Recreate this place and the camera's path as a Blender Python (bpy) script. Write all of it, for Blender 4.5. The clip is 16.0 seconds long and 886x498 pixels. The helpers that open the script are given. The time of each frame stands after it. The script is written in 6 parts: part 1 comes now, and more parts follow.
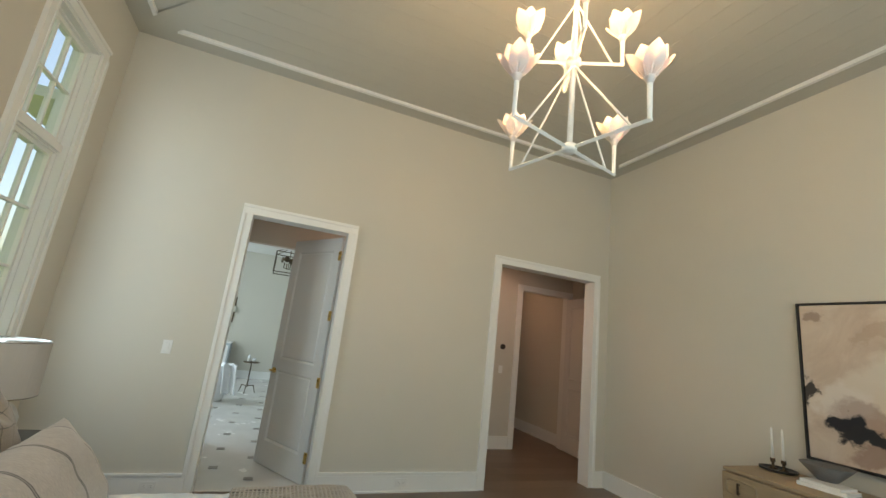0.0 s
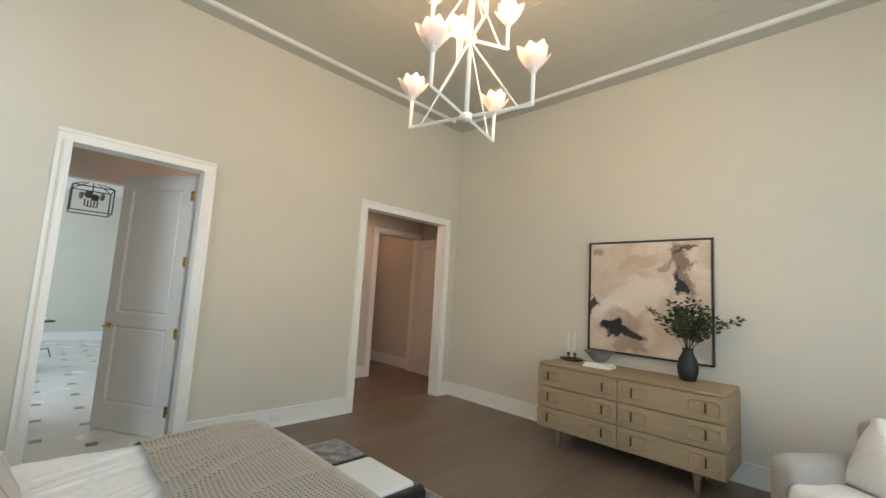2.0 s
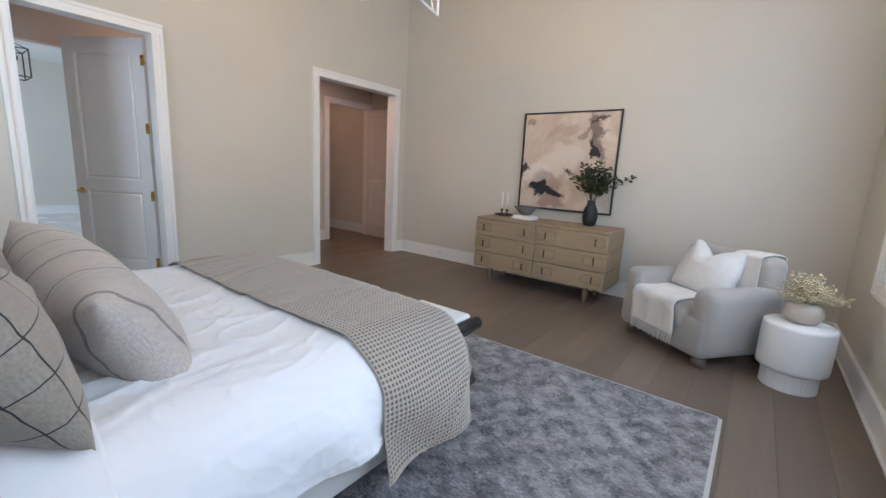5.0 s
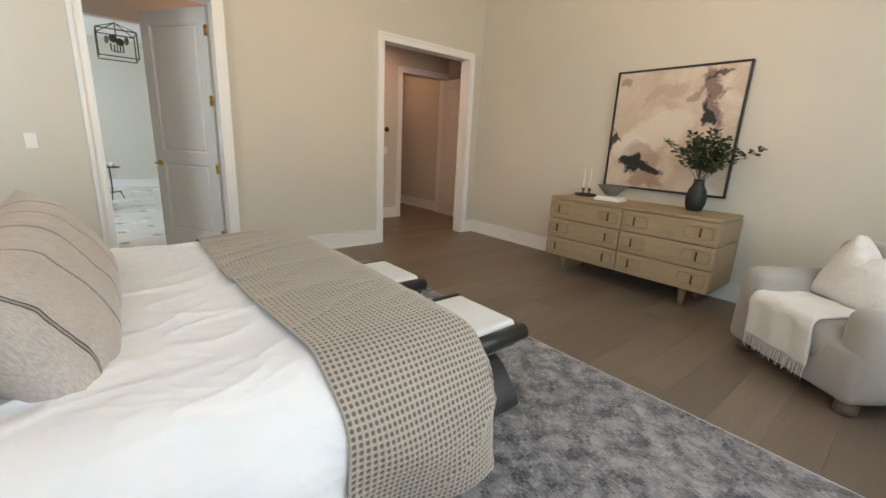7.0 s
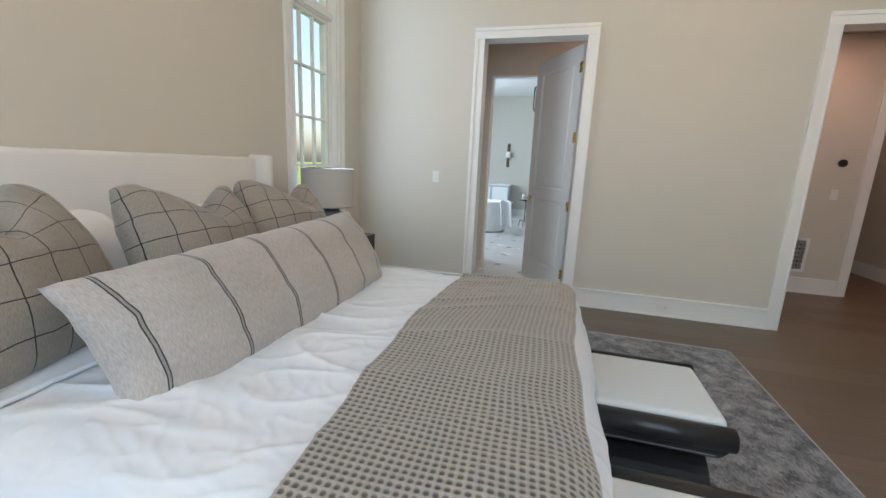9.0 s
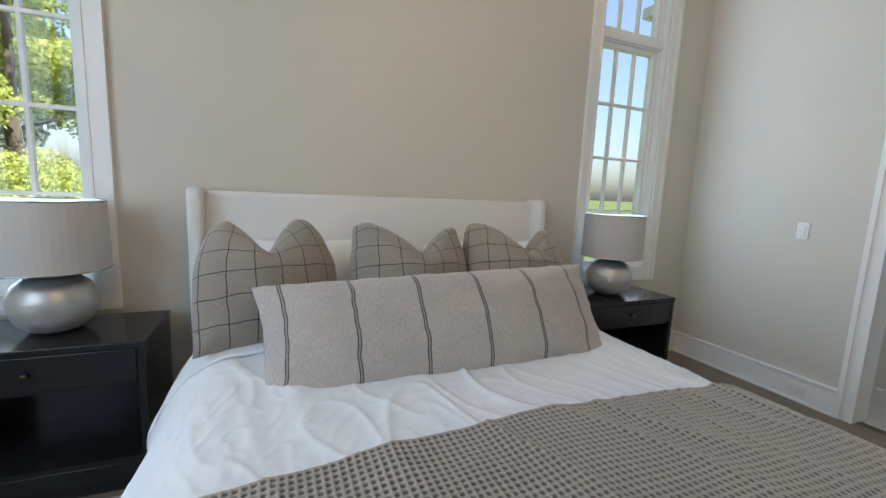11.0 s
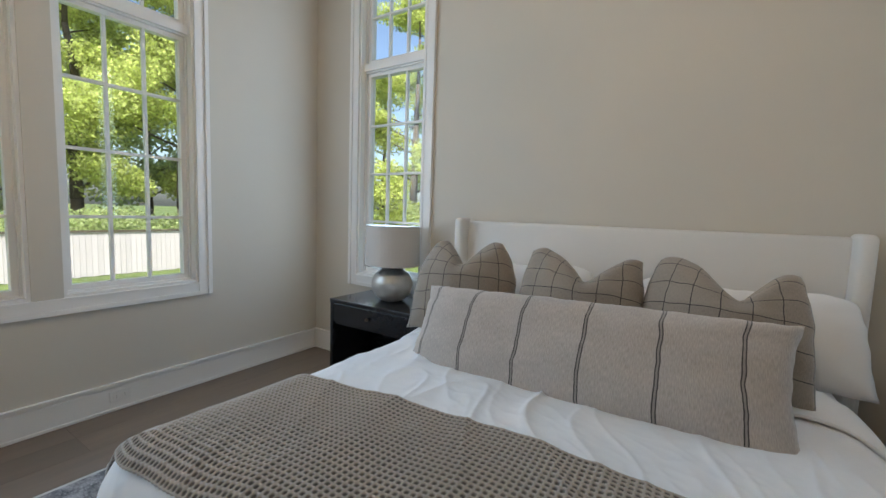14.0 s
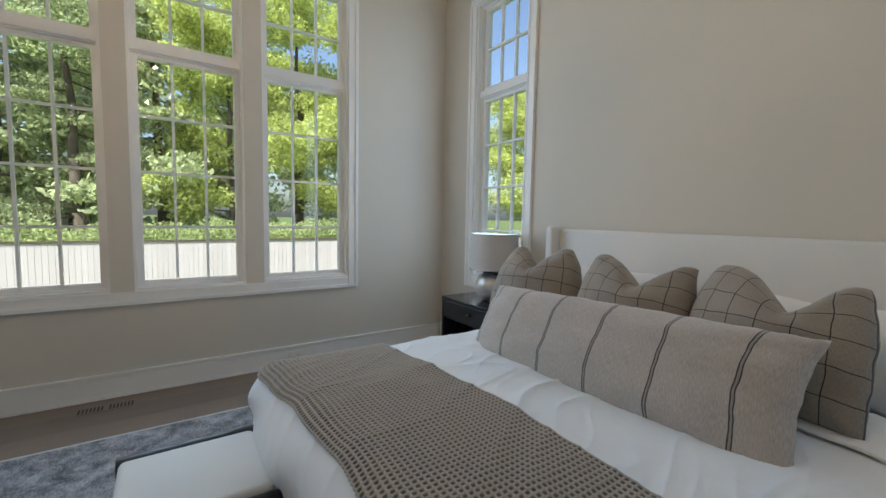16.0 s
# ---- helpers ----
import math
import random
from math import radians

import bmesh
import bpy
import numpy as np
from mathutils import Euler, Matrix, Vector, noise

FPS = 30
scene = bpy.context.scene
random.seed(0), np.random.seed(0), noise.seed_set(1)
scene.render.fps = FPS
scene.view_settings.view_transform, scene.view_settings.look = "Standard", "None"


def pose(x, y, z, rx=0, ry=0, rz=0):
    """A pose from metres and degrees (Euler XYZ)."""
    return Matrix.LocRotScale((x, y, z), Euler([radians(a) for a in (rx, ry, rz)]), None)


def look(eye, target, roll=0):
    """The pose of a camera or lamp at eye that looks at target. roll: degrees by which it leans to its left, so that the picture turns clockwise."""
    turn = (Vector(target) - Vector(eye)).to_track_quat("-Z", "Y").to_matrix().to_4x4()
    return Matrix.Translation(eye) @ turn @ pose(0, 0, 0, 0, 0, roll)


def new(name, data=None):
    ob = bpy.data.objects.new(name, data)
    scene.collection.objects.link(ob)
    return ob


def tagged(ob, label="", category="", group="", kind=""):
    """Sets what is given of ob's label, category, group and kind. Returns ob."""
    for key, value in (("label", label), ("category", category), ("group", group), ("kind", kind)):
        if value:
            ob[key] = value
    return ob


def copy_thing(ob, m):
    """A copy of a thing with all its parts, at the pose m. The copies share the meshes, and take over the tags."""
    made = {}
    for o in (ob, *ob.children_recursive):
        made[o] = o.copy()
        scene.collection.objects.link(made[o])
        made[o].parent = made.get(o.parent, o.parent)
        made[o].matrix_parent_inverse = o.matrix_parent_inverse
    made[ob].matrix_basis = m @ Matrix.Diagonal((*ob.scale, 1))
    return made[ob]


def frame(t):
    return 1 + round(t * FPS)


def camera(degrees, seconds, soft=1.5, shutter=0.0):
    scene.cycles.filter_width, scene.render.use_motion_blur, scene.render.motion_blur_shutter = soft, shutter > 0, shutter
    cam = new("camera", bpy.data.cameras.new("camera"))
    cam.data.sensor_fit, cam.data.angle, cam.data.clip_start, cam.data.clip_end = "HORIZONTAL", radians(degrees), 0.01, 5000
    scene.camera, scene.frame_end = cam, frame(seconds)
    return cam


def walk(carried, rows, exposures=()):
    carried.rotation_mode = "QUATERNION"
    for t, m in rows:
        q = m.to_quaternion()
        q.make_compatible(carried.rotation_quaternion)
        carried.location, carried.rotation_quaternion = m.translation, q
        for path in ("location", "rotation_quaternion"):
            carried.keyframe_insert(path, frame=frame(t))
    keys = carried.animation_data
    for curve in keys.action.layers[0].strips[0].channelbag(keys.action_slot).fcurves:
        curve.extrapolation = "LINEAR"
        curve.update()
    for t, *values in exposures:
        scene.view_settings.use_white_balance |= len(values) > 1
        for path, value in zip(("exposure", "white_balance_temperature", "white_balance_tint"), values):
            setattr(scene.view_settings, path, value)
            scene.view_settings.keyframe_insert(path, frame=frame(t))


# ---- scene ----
cam = camera(94.8, 16.0)
PATH = [
    (0, (-0.319, -0.223, 1.517), (0.375, 1.603, 1.948), 6.7),
    (0.5, (-0.462, -0.107, 1.536), (0.497, 1.591, 1.979), 5.5),
    (1, (-0.562, -0.083, 1.534), (0.598, 1.496, 1.934), 4.5),
    (1.5, (-0.702, -0.148, 1.512), (0.6, 1.336, 1.832), 3.8),
    (2, (-0.798, -0.258, 1.476), (0.603, 1.154, 1.69), 3.4),
    (2.5, (-0.907, -0.431, 1.412), (0.56, 0.925, 1.512), 3.1),
    (3, (-1.017, -0.567, 1.394), (0.495, 0.743, 1.378), 2.8),
    (3.5, (-1.114, -0.631, 1.371), (0.429, 0.636, 1.246), 2.7),
    (4, (-1.264, -0.696, 1.337), (0.306, 0.522, 1.106), 2.2),
    (4.2, (-1.313, -0.723, 1.35), (0.262, 0.479, 1.072), 2.1),
    (6.5, (-1.028, -0.7, 1.343), (0.423, 0.585, 0.851), 2.2),
    (7, (-0.752, -0.585, 1.306), (0.501, 0.894, 0.811), 2.8),
    (7.5, (-0.463, -0.46, 1.324), (0.477, 1.236, 0.835), 3.4),
    (8, (-0.33, -0.328, 1.302), (0.179, 1.547, 0.828), 3.3),
    (8.5, (-0.078, -0.223, 1.352), (-0.062, 1.725, 0.898), 3.2),
    (9, (0.105, -0.071, 1.3), (-0.417, 1.818, 0.899), 2.5),
    (9.5, (0.287, 0.13, 1.343), (-0.71, 1.821, 0.962), 2.7),
    (10.65, (0.49, 0.50, 1.345), (-1.21, 1.50, 1.04), 2.5),
    (11.8, (0.559, 0.959, 1.342), (-1.418, 1.152, 1.116), 2.4),
    (12, (0.557, 1.015, 1.345), (-1.43, 1.088, 1.126), 2.2),
    (12.5, (0.614, 1.212, 1.344), (-1.361, 0.979, 1.136), 1.8),
    (13, (0.707, 1.446, 1.367), (-1.213, 0.925, 1.167), 1.7),
    (13.5, (0.705, 1.575, 1.343), (-1.116, 0.77, 1.157), 1.7),
    (14, (0.666, 1.719, 1.351), (-1.014, 0.648, 1.173), 1.9),
    (14.5, (0.632, 1.85, 1.387), (-0.884, 0.558, 1.21), 1.8),
    (15, (0.568, 2.028, 1.387), (-0.797, 0.576, 1.213), 1.7),
    (15.5, (0.527, 2.163, 1.369), (-0.694, 0.587, 1.211), 1.3),
    (16, (0.575, 2.338, 1.366), (-0.552, 0.692, 1.213), 1.1),
]
# brightness and tint that the carried camera sets on the way
EXPO = [(0, 1.11, 7600, 8), (1.5, 1.44, 7550, 11), (2.3, 1.48, 7000, 13), (3.0, 1.47, 6300, 17), (3.5, 1.48, 6250, 20), (4.2, 1.46, 6200, 21), (6.3, 1.45, 7500, 17), (7, 1.51, 7900, 17), (8, 1.48, 7500, 15), (9.5, 1.27, 6500, 15), (11.8, 1.10, 6350, 14), (13, 1.04, 6400, 14), (16, 0.84, 6250, 13)]
walk(cam, [(t, look(eye, target, roll)) for t, eye, target, roll in PATH], EXPO)


# ---- world, sun, window light ----
world = bpy.data.worlds.new("sky")
scene.world = world
world.use_nodes = True
wn = world.node_tree
sky = wn.nodes.new("ShaderNodeTexSky")
sky.sky_type, sky.sun_disc = "NISHITA", False
SUN_EL, SUN_AZ = radians(52), radians(55)
sky.sun_elevation, sky.sun_rotation = SUN_EL, SUN_AZ
sky.air_density, sky.dust_density = 1.0, 3.0
wn.nodes["Background"].inputs["Strength"].default_value = 0.15
wn.links.new(sky.outputs["Color"], wn.nodes["Background"].inputs["Color"])
sun = new("sun", bpy.data.lights.new("sun", "SUN"))
sun.data.energy, sun.data.angle, sun.data.color = 5.0, radians(0.53), (1.0, 0.95, 0.86)
# the sun stands behind the house, over its +x +y corner
sun.matrix_world = look((0, 0, 0), (-math.sin(SUN_AZ) * math.cos(SUN_EL), -math.cos(SUN_AZ) * math.cos(SUN_EL), -math.sin(SUN_EL)))


def window_light(x, y, z, w, h, rz, watts, color=(0.60, 0.80, 1.0)):
    """Sky light that comes in through a window's opening; rz turns it to face into the room."""
    la = bpy.data.lights.new("window_light", "AREA")
    la.shape, la.size, la.size_y, la.energy, la.color = "RECTANGLE", w, h, watts, color
    ob = new("window_light", la)
    ob.matrix_world = pose(x, y, z, 90, 0, rz)
    return ob


# ---- materials ----
def principled(name):
    m = bpy.data.materials.new(name)
    m.use_nodes = True
    return m, m.node_tree.nodes, m.node_tree.links, m.node_tree.nodes["Principled BSDF"]


def node(nt, kind, **kw):
    n = nt.new(kind)
    for k, v in kw.items():
        n.inputs[k].default_value = v
    return n


def shade(c, k):
    return (min(c[0] * k, 1), min(c[1] * k, 1), min(c[2] * k, 1), 1)


def surface(name, col, rough=0.5, metal=0.0, var=0.06, scale=2.5, bump=0.05, bscale=90, stretch=(1, 1, 1), rvar=0.08, sheen=0.0, coords="Object", random=0.0, dist=0.003):
    """A surface with a broad colour drift, fine grain and a matching fine relief."""
    m, nt, ln, bs = principled(name)
    tc = nt.new("ShaderNodeTexCoord")
    mp = nt.new("ShaderNodeMapping")
    mp.inputs["Scale"].default_value = stretch
    ln.new(tc.outputs[coords], mp.inputs["Vector"])
    broad = node(nt, "ShaderNodeTexNoise", Scale=scale, Detail=4.0, Roughness=0.6)
    fine = node(nt, "ShaderNodeTexNoise", Scale=bscale, Detail=3.0, Roughness=0.6)
    for n in (broad, fine):
        ln.new(mp.outputs["Vector"], n.inputs["Vector"])
    mix = nt.new("ShaderNodeMix")
    mix.data_type = "RGBA"
    mix.inputs["A"].default_value, mix.inputs["B"].default_value = shade(col, 1 - var), shade(col, 1 + var)
    both = nt.new("ShaderNodeMath")
    both.operation = "MULTIPLY_ADD"
    both.inputs[1].default_value = 0.35
    ln.new(fine.outputs["Fac"], both.inputs[0])
    half = nt.new("ShaderNodeMath")
    half.operation = "MULTIPLY"
    half.inputs[1].default_value = 0.65
    ln.new(broad.outputs["Fac"], half.inputs[0])
    ln.new(half.outputs[0], both.inputs[2])
    span = nt.new("ShaderNodeMapRange")
    span.inputs["From Min"].default_value, span.inputs["From Max"].default_value = 0.32, 0.68
    ln.new(both.outputs[0], span.inputs["Value"])
    ln.new(span.outputs["Result"], mix.inputs["Factor"])
    out = mix.outputs["Result"]
    if random:
        info = nt.new("ShaderNodeObjectInfo")
        hsv = nt.new("ShaderNodeHueSaturation")
        mr = nt.new("ShaderNodeMapRange")
        mr.inputs["To Min"].default_value, mr.inputs["To Max"].default_value = 1 - random, 1 + random
        ln.new(info.outputs["Random"], mr.inputs["Value"])
        ln.new(mr.outputs["Result"], hsv.inputs["Value"])
        ln.new(out, hsv.inputs["Color"])
        out = hsv.outputs["Color"]
    ln.new(out, bs.inputs["Base Color"])
    rr = nt.new("ShaderNodeMapRange")
    rr.inputs["To Min"].default_value, rr.inputs["To Max"].default_value = max(rough - rvar, 0.02), min(rough + rvar, 1)
    ln.new(broad.outputs["Fac"], rr.inputs["Value"])
    ln.new(rr.outputs["Result"], bs.inputs["Roughness"])
    bs.inputs["Metallic"].default_value = metal
    if sheen:
        bs.inputs["Sheen Weight"].default_value = sheen
    if bump:
        bp = nt.new("ShaderNodeBump")
        bp.inputs["Strength"].default_value, bp.inputs["Distance"].default_value = bump, dist
        ln.new(fine.outputs["Fac"], bp.inputs["Height"])
        ln.new(bp.outputs["Normal"], bs.inputs["Normal"])
    return m


def glow(name, col, strength):
    m, nt, ln, bs = principled(name)
    bs.inputs["Base Color"].default_value = (*col, 1)
    bs.inputs["Emission Color"].default_value = (*col, 1)
    bs.inputs["Emission Strength"].default_value = strength
    return m


def pane_glass():
    m, nt, ln, bs = principled("window_glass")
    nt.remove(bs)
    tr, gl, mx = nt.new("ShaderNodeBsdfTransparent"), nt.new("ShaderNodeBsdfGlossy"), nt.new("ShaderNodeMixShader")
    tr.inputs["Color"].default_value = (0.93, 0.96, 0.95, 1)
    gl.inputs["Roughness"].default_value = 0.02
    mx.inputs["Fac"].default_value = 0.025
    ln.new(tr.outputs["BSDF"], mx.inputs[1])
    ln.new(gl.outputs["BSDF"], mx.inputs[2])
    ln.new(mx.outputs["Shader"], nt["Material Output"].inputs["Surface"])
    return m


WALL = surface("wall_paint", (0.60, 0.57, 0.505), 0.75, var=0.025, scale=1.2, bump=0.05, bscale=260, dist=0.001)
TRIM = surface("trim_paint", (0.80, 0.80, 0.785), 0.38, var=0.02, scale=3, bump=0.02, bscale=120, dist=0.001)
CEIL = surface("ceiling_paint", (0.50, 0.485, 0.43), 0.6, var=0.03, scale=2, bump=0.04, bscale=150, dist=0.001)
DOORPAINT = surface("door_paint", (0.70, 0.70, 0.70), 0.36, var=0.02, scale=3, bump=0.03, bscale=140, dist=0.001)
OAK = surface("oak_floor", (0.175, 0.128, 0.094), 0.40, var=0.16, scale=5, bump=0.10, bscale=60, stretch=(0.25, 3.5, 1), random=0.13, dist=0.001)
GAP = surface("floor_joint", (0.15, 0.11, 0.08), 0.8, var=0.1)
BATHTILE = surface("bath_tile", (0.66, 0.64, 0.62), 0.25, var=0.06, scale=2, bump=0.02)
DOTTILE = surface("dot_tile", (0.15, 0.125, 0.11), 0.3, var=0.15, scale=8, bump=0.02)
GLASS = pane_glass()
BRASS = surface("brass", (0.62, 0.42, 0.14), 0.28, 1.0, var=0.1, scale=30, bump=0.02)
BRONZE = surface("bronze", (0.10, 0.075, 0.05), 0.4, 0.9, var=0.2, scale=30, bump=0.05)
BLACKWOOD = surface("black_wood", (0.022, 0.021, 0.021), 0.32, var=0.25, scale=5, bump=0.05, bscale=40, stretch=(1, 8, 1))
LACQUER = surface("dark_lacquer", (0.016, 0.016, 0.018), 0.16, var=0.15, scale=4, bump=0.01, bscale=30, rvar=0.04)
DROAK = surface("dresser_oak", (0.33, 0.242, 0.150), 0.5, var=0.16, scale=6, bump=0.10, bscale=60, stretch=(4, 0.35, 4), dist=0.001)
DARKWOOD = surface("bed_leg_wood", (0.06, 0.025, 0.015), 0.35, var=0.2, scale=8)
LINEN = surface("white_linen", (0.80, 0.805, 0.82), 0.85, var=0.02, scale=3, bump=0.25, bscale=420, sheen=0.1, dist=0.001)
UPHOL = surface("cream_upholstery", (0.70, 0.695, 0.675), 0.9, var=0.02, scale=3, bump=0.35, bscale=520, sheen=0.2, dist=0.001)
CHAIRFAB = surface("taupe_bouclé".replace("é", "e"), (0.345, 0.315, 0.285), 0.92, var=0.05, scale=6, bump=0.4, bscale=330, sheen=0.35, dist=0.002)
BLANKET = surface("cream_wool", (0.66, 0.62, 0.575), 0.95, var=0.06, scale=8, bump=0.5, bscale=260, sheen=0.4, stretch=(1, 1, 1), dist=0.002)
CERAMIC = surface("white_plaster", (0.74, 0.74, 0.74), 0.7, var=0.03, scale=5, bump=0.1, bscale=60)
POT = surface("beige_glaze", (0.52, 0.45, 0.37), 0.22, var=0.05, scale=6, bump=0.02)
DRIED = surface("dried_flower", (0.50, 0.43, 0.28), 0.9, var=0.25, scale=30, bump=0.2, random=0.1)
VASE = surface("charcoal_ceramic", (0.010, 0.013, 0.014), 0.55, var=0.2, scale=12, bump=0.15, bscale=80)
LEAFDARK = surface("eucalyptus_leaf", (0.040, 0.056, 0.022), 0.5, var=0.35, scale=14, bump=0.1)
TWIG = surface("twig", (0.06, 0.045, 0.025), 0.8, var=0.2, scale=20)
STONE = surface("grey_stoneware", (0.13, 0.125, 0.12), 0.55, var=0.2, scale=10, bump=0.1)
PAPER = surface("book_white", (0.78, 0.76, 0.73), 0.6, var=0.03, scale=20, bump=0.05)
WAX = surface("candle_wax", (0.84, 0.82, 0.78), 0.45, var=0.02, scale=10, bump=0.02)
SHADE = surface("lamp_shade_linen", (0.50, 0.48, 0.455), 0.9, var=0.02, scale=4, bump=0.25, bscale=400, dist=0.001)
SILVER = surface("silver_leaf", (0.56, 0.55, 0.52), 0.34, 0.45, var=0.14, scale=7, bump=0.25, bscale=16, dist=0.01)
NICKEL = surface("nickel", (0.55, 0.54, 0.52), 0.25, 1.0, var=0.05)
GESSO = surface("chandelier_gesso", (0.78, 0.775, 0.75), 0.65, var=0.05, scale=14, bump=0.15, bscale=70)
BLACKFRAME = surface("black_frame", (0.018, 0.016, 0.015), 0.4, var=0.2, scale=10)
PLASTIC = surface("white_plastic", (0.76, 0.76, 0.75), 0.35, var=0.01, bump=0.0)
DARKSLOT = surface("dark_slot", (0.03, 0.03, 0.03), 0.6, var=0.1, bump=0.0)
BULB = glow("bulb_glow", (1.0, 0.60, 0.45), 2.5)
GRASS = surface("lawn", (0.10, 0.14, 0.03), 0.95, var=0.35, scale=0.6, bump=0.6, bscale=40, dist=0.03)
FENCE = surface("white_fence", (0.58, 0.53, 0.535), 0.7, var=0.08, scale=0.8, bump=0.1, bscale=20, random=0.06)
BARK = surface("bark", (0.10, 0.08, 0.06), 0.95, var=0.3, scale=3, bump=0.8, bscale=14, dist=0.03)
ROOFING = surface("roof_shingle", (0.13, 0.12, 0.115), 0.9, var=0.2, scale=1.5, bump=0.5, bscale=6, dist=0.02)
SIDING = surface("siding", (0.50, 0.46, 0.42), 0.8, var=0.06, scale=1.0)


def leaf_material(name, col, var):
    m, nt, ln, bs = principled(name)
    geo = nt.new("ShaderNodeNewGeometry")
    ramp = nt.new("ShaderNodeValToRGB")
    ramp.color_ramp.elements[0].color, ramp.color_ramp.elements[1].color = shade(col, 1 - var), shade(col, 1 + var)
    ln.new(geo.outputs["Random Per Island"], ramp.inputs["Fac"])
    df, tl, mx = nt.new("ShaderNodeBsdfDiffuse"), nt.new("ShaderNodeBsdfTranslucent"), nt.new("ShaderNodeMixShader")
    mx.inputs["Fac"].default_value = 0.5
    ln.new(ramp.outputs["Color"], df.inputs["Color"])
    ln.new(ramp.outputs["Color"], tl.inputs["Color"])
    ln.new(df.outputs["BSDF"], mx.inputs[1])
    ln.new(tl.outputs["BSDF"], mx.inputs[2])
    ln.new(mx.outputs["Shader"], nt["Material Output"].inputs["Surface"])
    nt.remove(bs)
    return m


LEAF_SPRING = leaf_material("spring_leaf", (0.54, 0.60, 0.20), 0.40)
LEAF_GREEN = leaf_material("green_leaf", (0.45, 0.52, 0.25), 0.4)
LEAF_PINE = leaf_material("pine_needle", (0.46, 0.52, 0.29), 0.40)
LEAF_HEDGE = leaf_material("hedge_leaf", (0.52, 0.56, 0.24), 0.35)


# ---- building helpers ----
def add_box(bm, x0, x1, y0, y1, z0, z1):
    g = bmesh.ops.create_cube(bm, size=1.0, matrix=Matrix.Translation(((x0 + x1) / 2, (y0 + y1) / 2, (z0 + z1) / 2)) @ Matrix.Diagonal((x1 - x0, y1 - y0, z1 - z0, 1)))
    return g["verts"]


def add_round(bm, x0, x1, y0, y1, z0, z1, r, seg=2):
    b = bmesh.new()
    add_box(b, x0, x1, y0, y1, z0, z1)
    bmesh.ops.bevel(b, geom=list(b.edges), offset=r, segments=seg, profile=0.5, affect="EDGES")
    me = bpy.data.meshes.new("tmp")
    b.to_mesh(me)
    b.free()
    bm.from_mesh(me)
    bpy.data.meshes.remove(me)


def add_lathe(bm, prof, n=32, cx=0.0, cy=0.0):
    """A turned shape from (radius, z) pairs, bottom to top."""
    rings = []
    for r, z in prof:
        rings.append([bm.verts.new((cx + r * math.cos(2 * math.pi * i / n), cy + r * math.sin(2 * math.pi * i / n), z)) for i in range(n)])
    for a, b in zip(rings, rings[1:]):
        for i in range(n):
            bm.faces.new((a[i], a[(i + 1) % n], b[(i + 1) % n], b[i]))
    if prof[0][0] > 0.0005:
        bm.faces.new(rings[0][::-1])
    if prof[-1][0] > 0.0005:
        bm.faces.new(rings[-1])


def add_rod(bm, a, b, r0, r1=None, n=8):
    a, b = Vector(a), Vector(b)
    r1 = r0 if r1 is None else r1
    q = (b - a).to_track_quat("Z", "Y").to_matrix()
    ra = [bm.verts.new(a + q @ Vector((r0 * math.cos(2 * math.pi * i / n), r0 * math.sin(2 * math.pi * i / n), 0))) for i in range(n)]
    rb = [bm.verts.new(b + q @ Vector((r1 * math.cos(2 * math.pi * i / n), r1 * math.sin(2 * math.pi * i / n), 0))) for i in range(n)]
    for i in range(n):
        bm.faces.new((ra[i], ra[(i + 1) % n], rb[(i + 1) % n], rb[i]))
    bm.faces.new(ra[::-1])
    bm.faces.new(rb)


def part(name, bm, material, parent=None, label="", smooth=False):
    me = bpy.data.meshes.new(name)
    bmesh.ops.recalc_face_normals(bm, faces=list(bm.faces))
    bm.to_mesh(me)
    bm.free()
    me.materials.append(material)
    if smooth:
        for p in me.polygons:
            p.use_smooth = True
    ob = new(name, me)
    if parent is not None:
        ob.parent = parent
    return tagged(ob, label)


def boxpart(name, lo, hi, material, parent=None, r=0.0, label="", seg=2, smooth=None):
    bm = bmesh.new()
    if r:
        add_round(bm, lo[0], hi[0], lo[1], hi[1], lo[2], hi[2], r, seg)
    else:
        add_box(bm, lo[0], hi[0], lo[1], hi[1], lo[2], hi[2])
    return part(name, bm, material, parent, label, smooth=(r > 0.012 if smooth is None else smooth))


def lathepart(name, prof, material, parent=None, label="", n=32, cx=0.0, cy=0.0, smooth=True):
    bm = bmesh.new()
    add_lathe(bm, prof, n, cx, cy)
    return part(name, bm, material, parent, label, smooth)


def thing(name, label, category, m=None, group="", kind=""):
    ob = new(name)
    ob.empty_display_size = 0.1
    if m is not None:
        ob.matrix_basis = m
    return tagged(ob, label, category, group, kind)


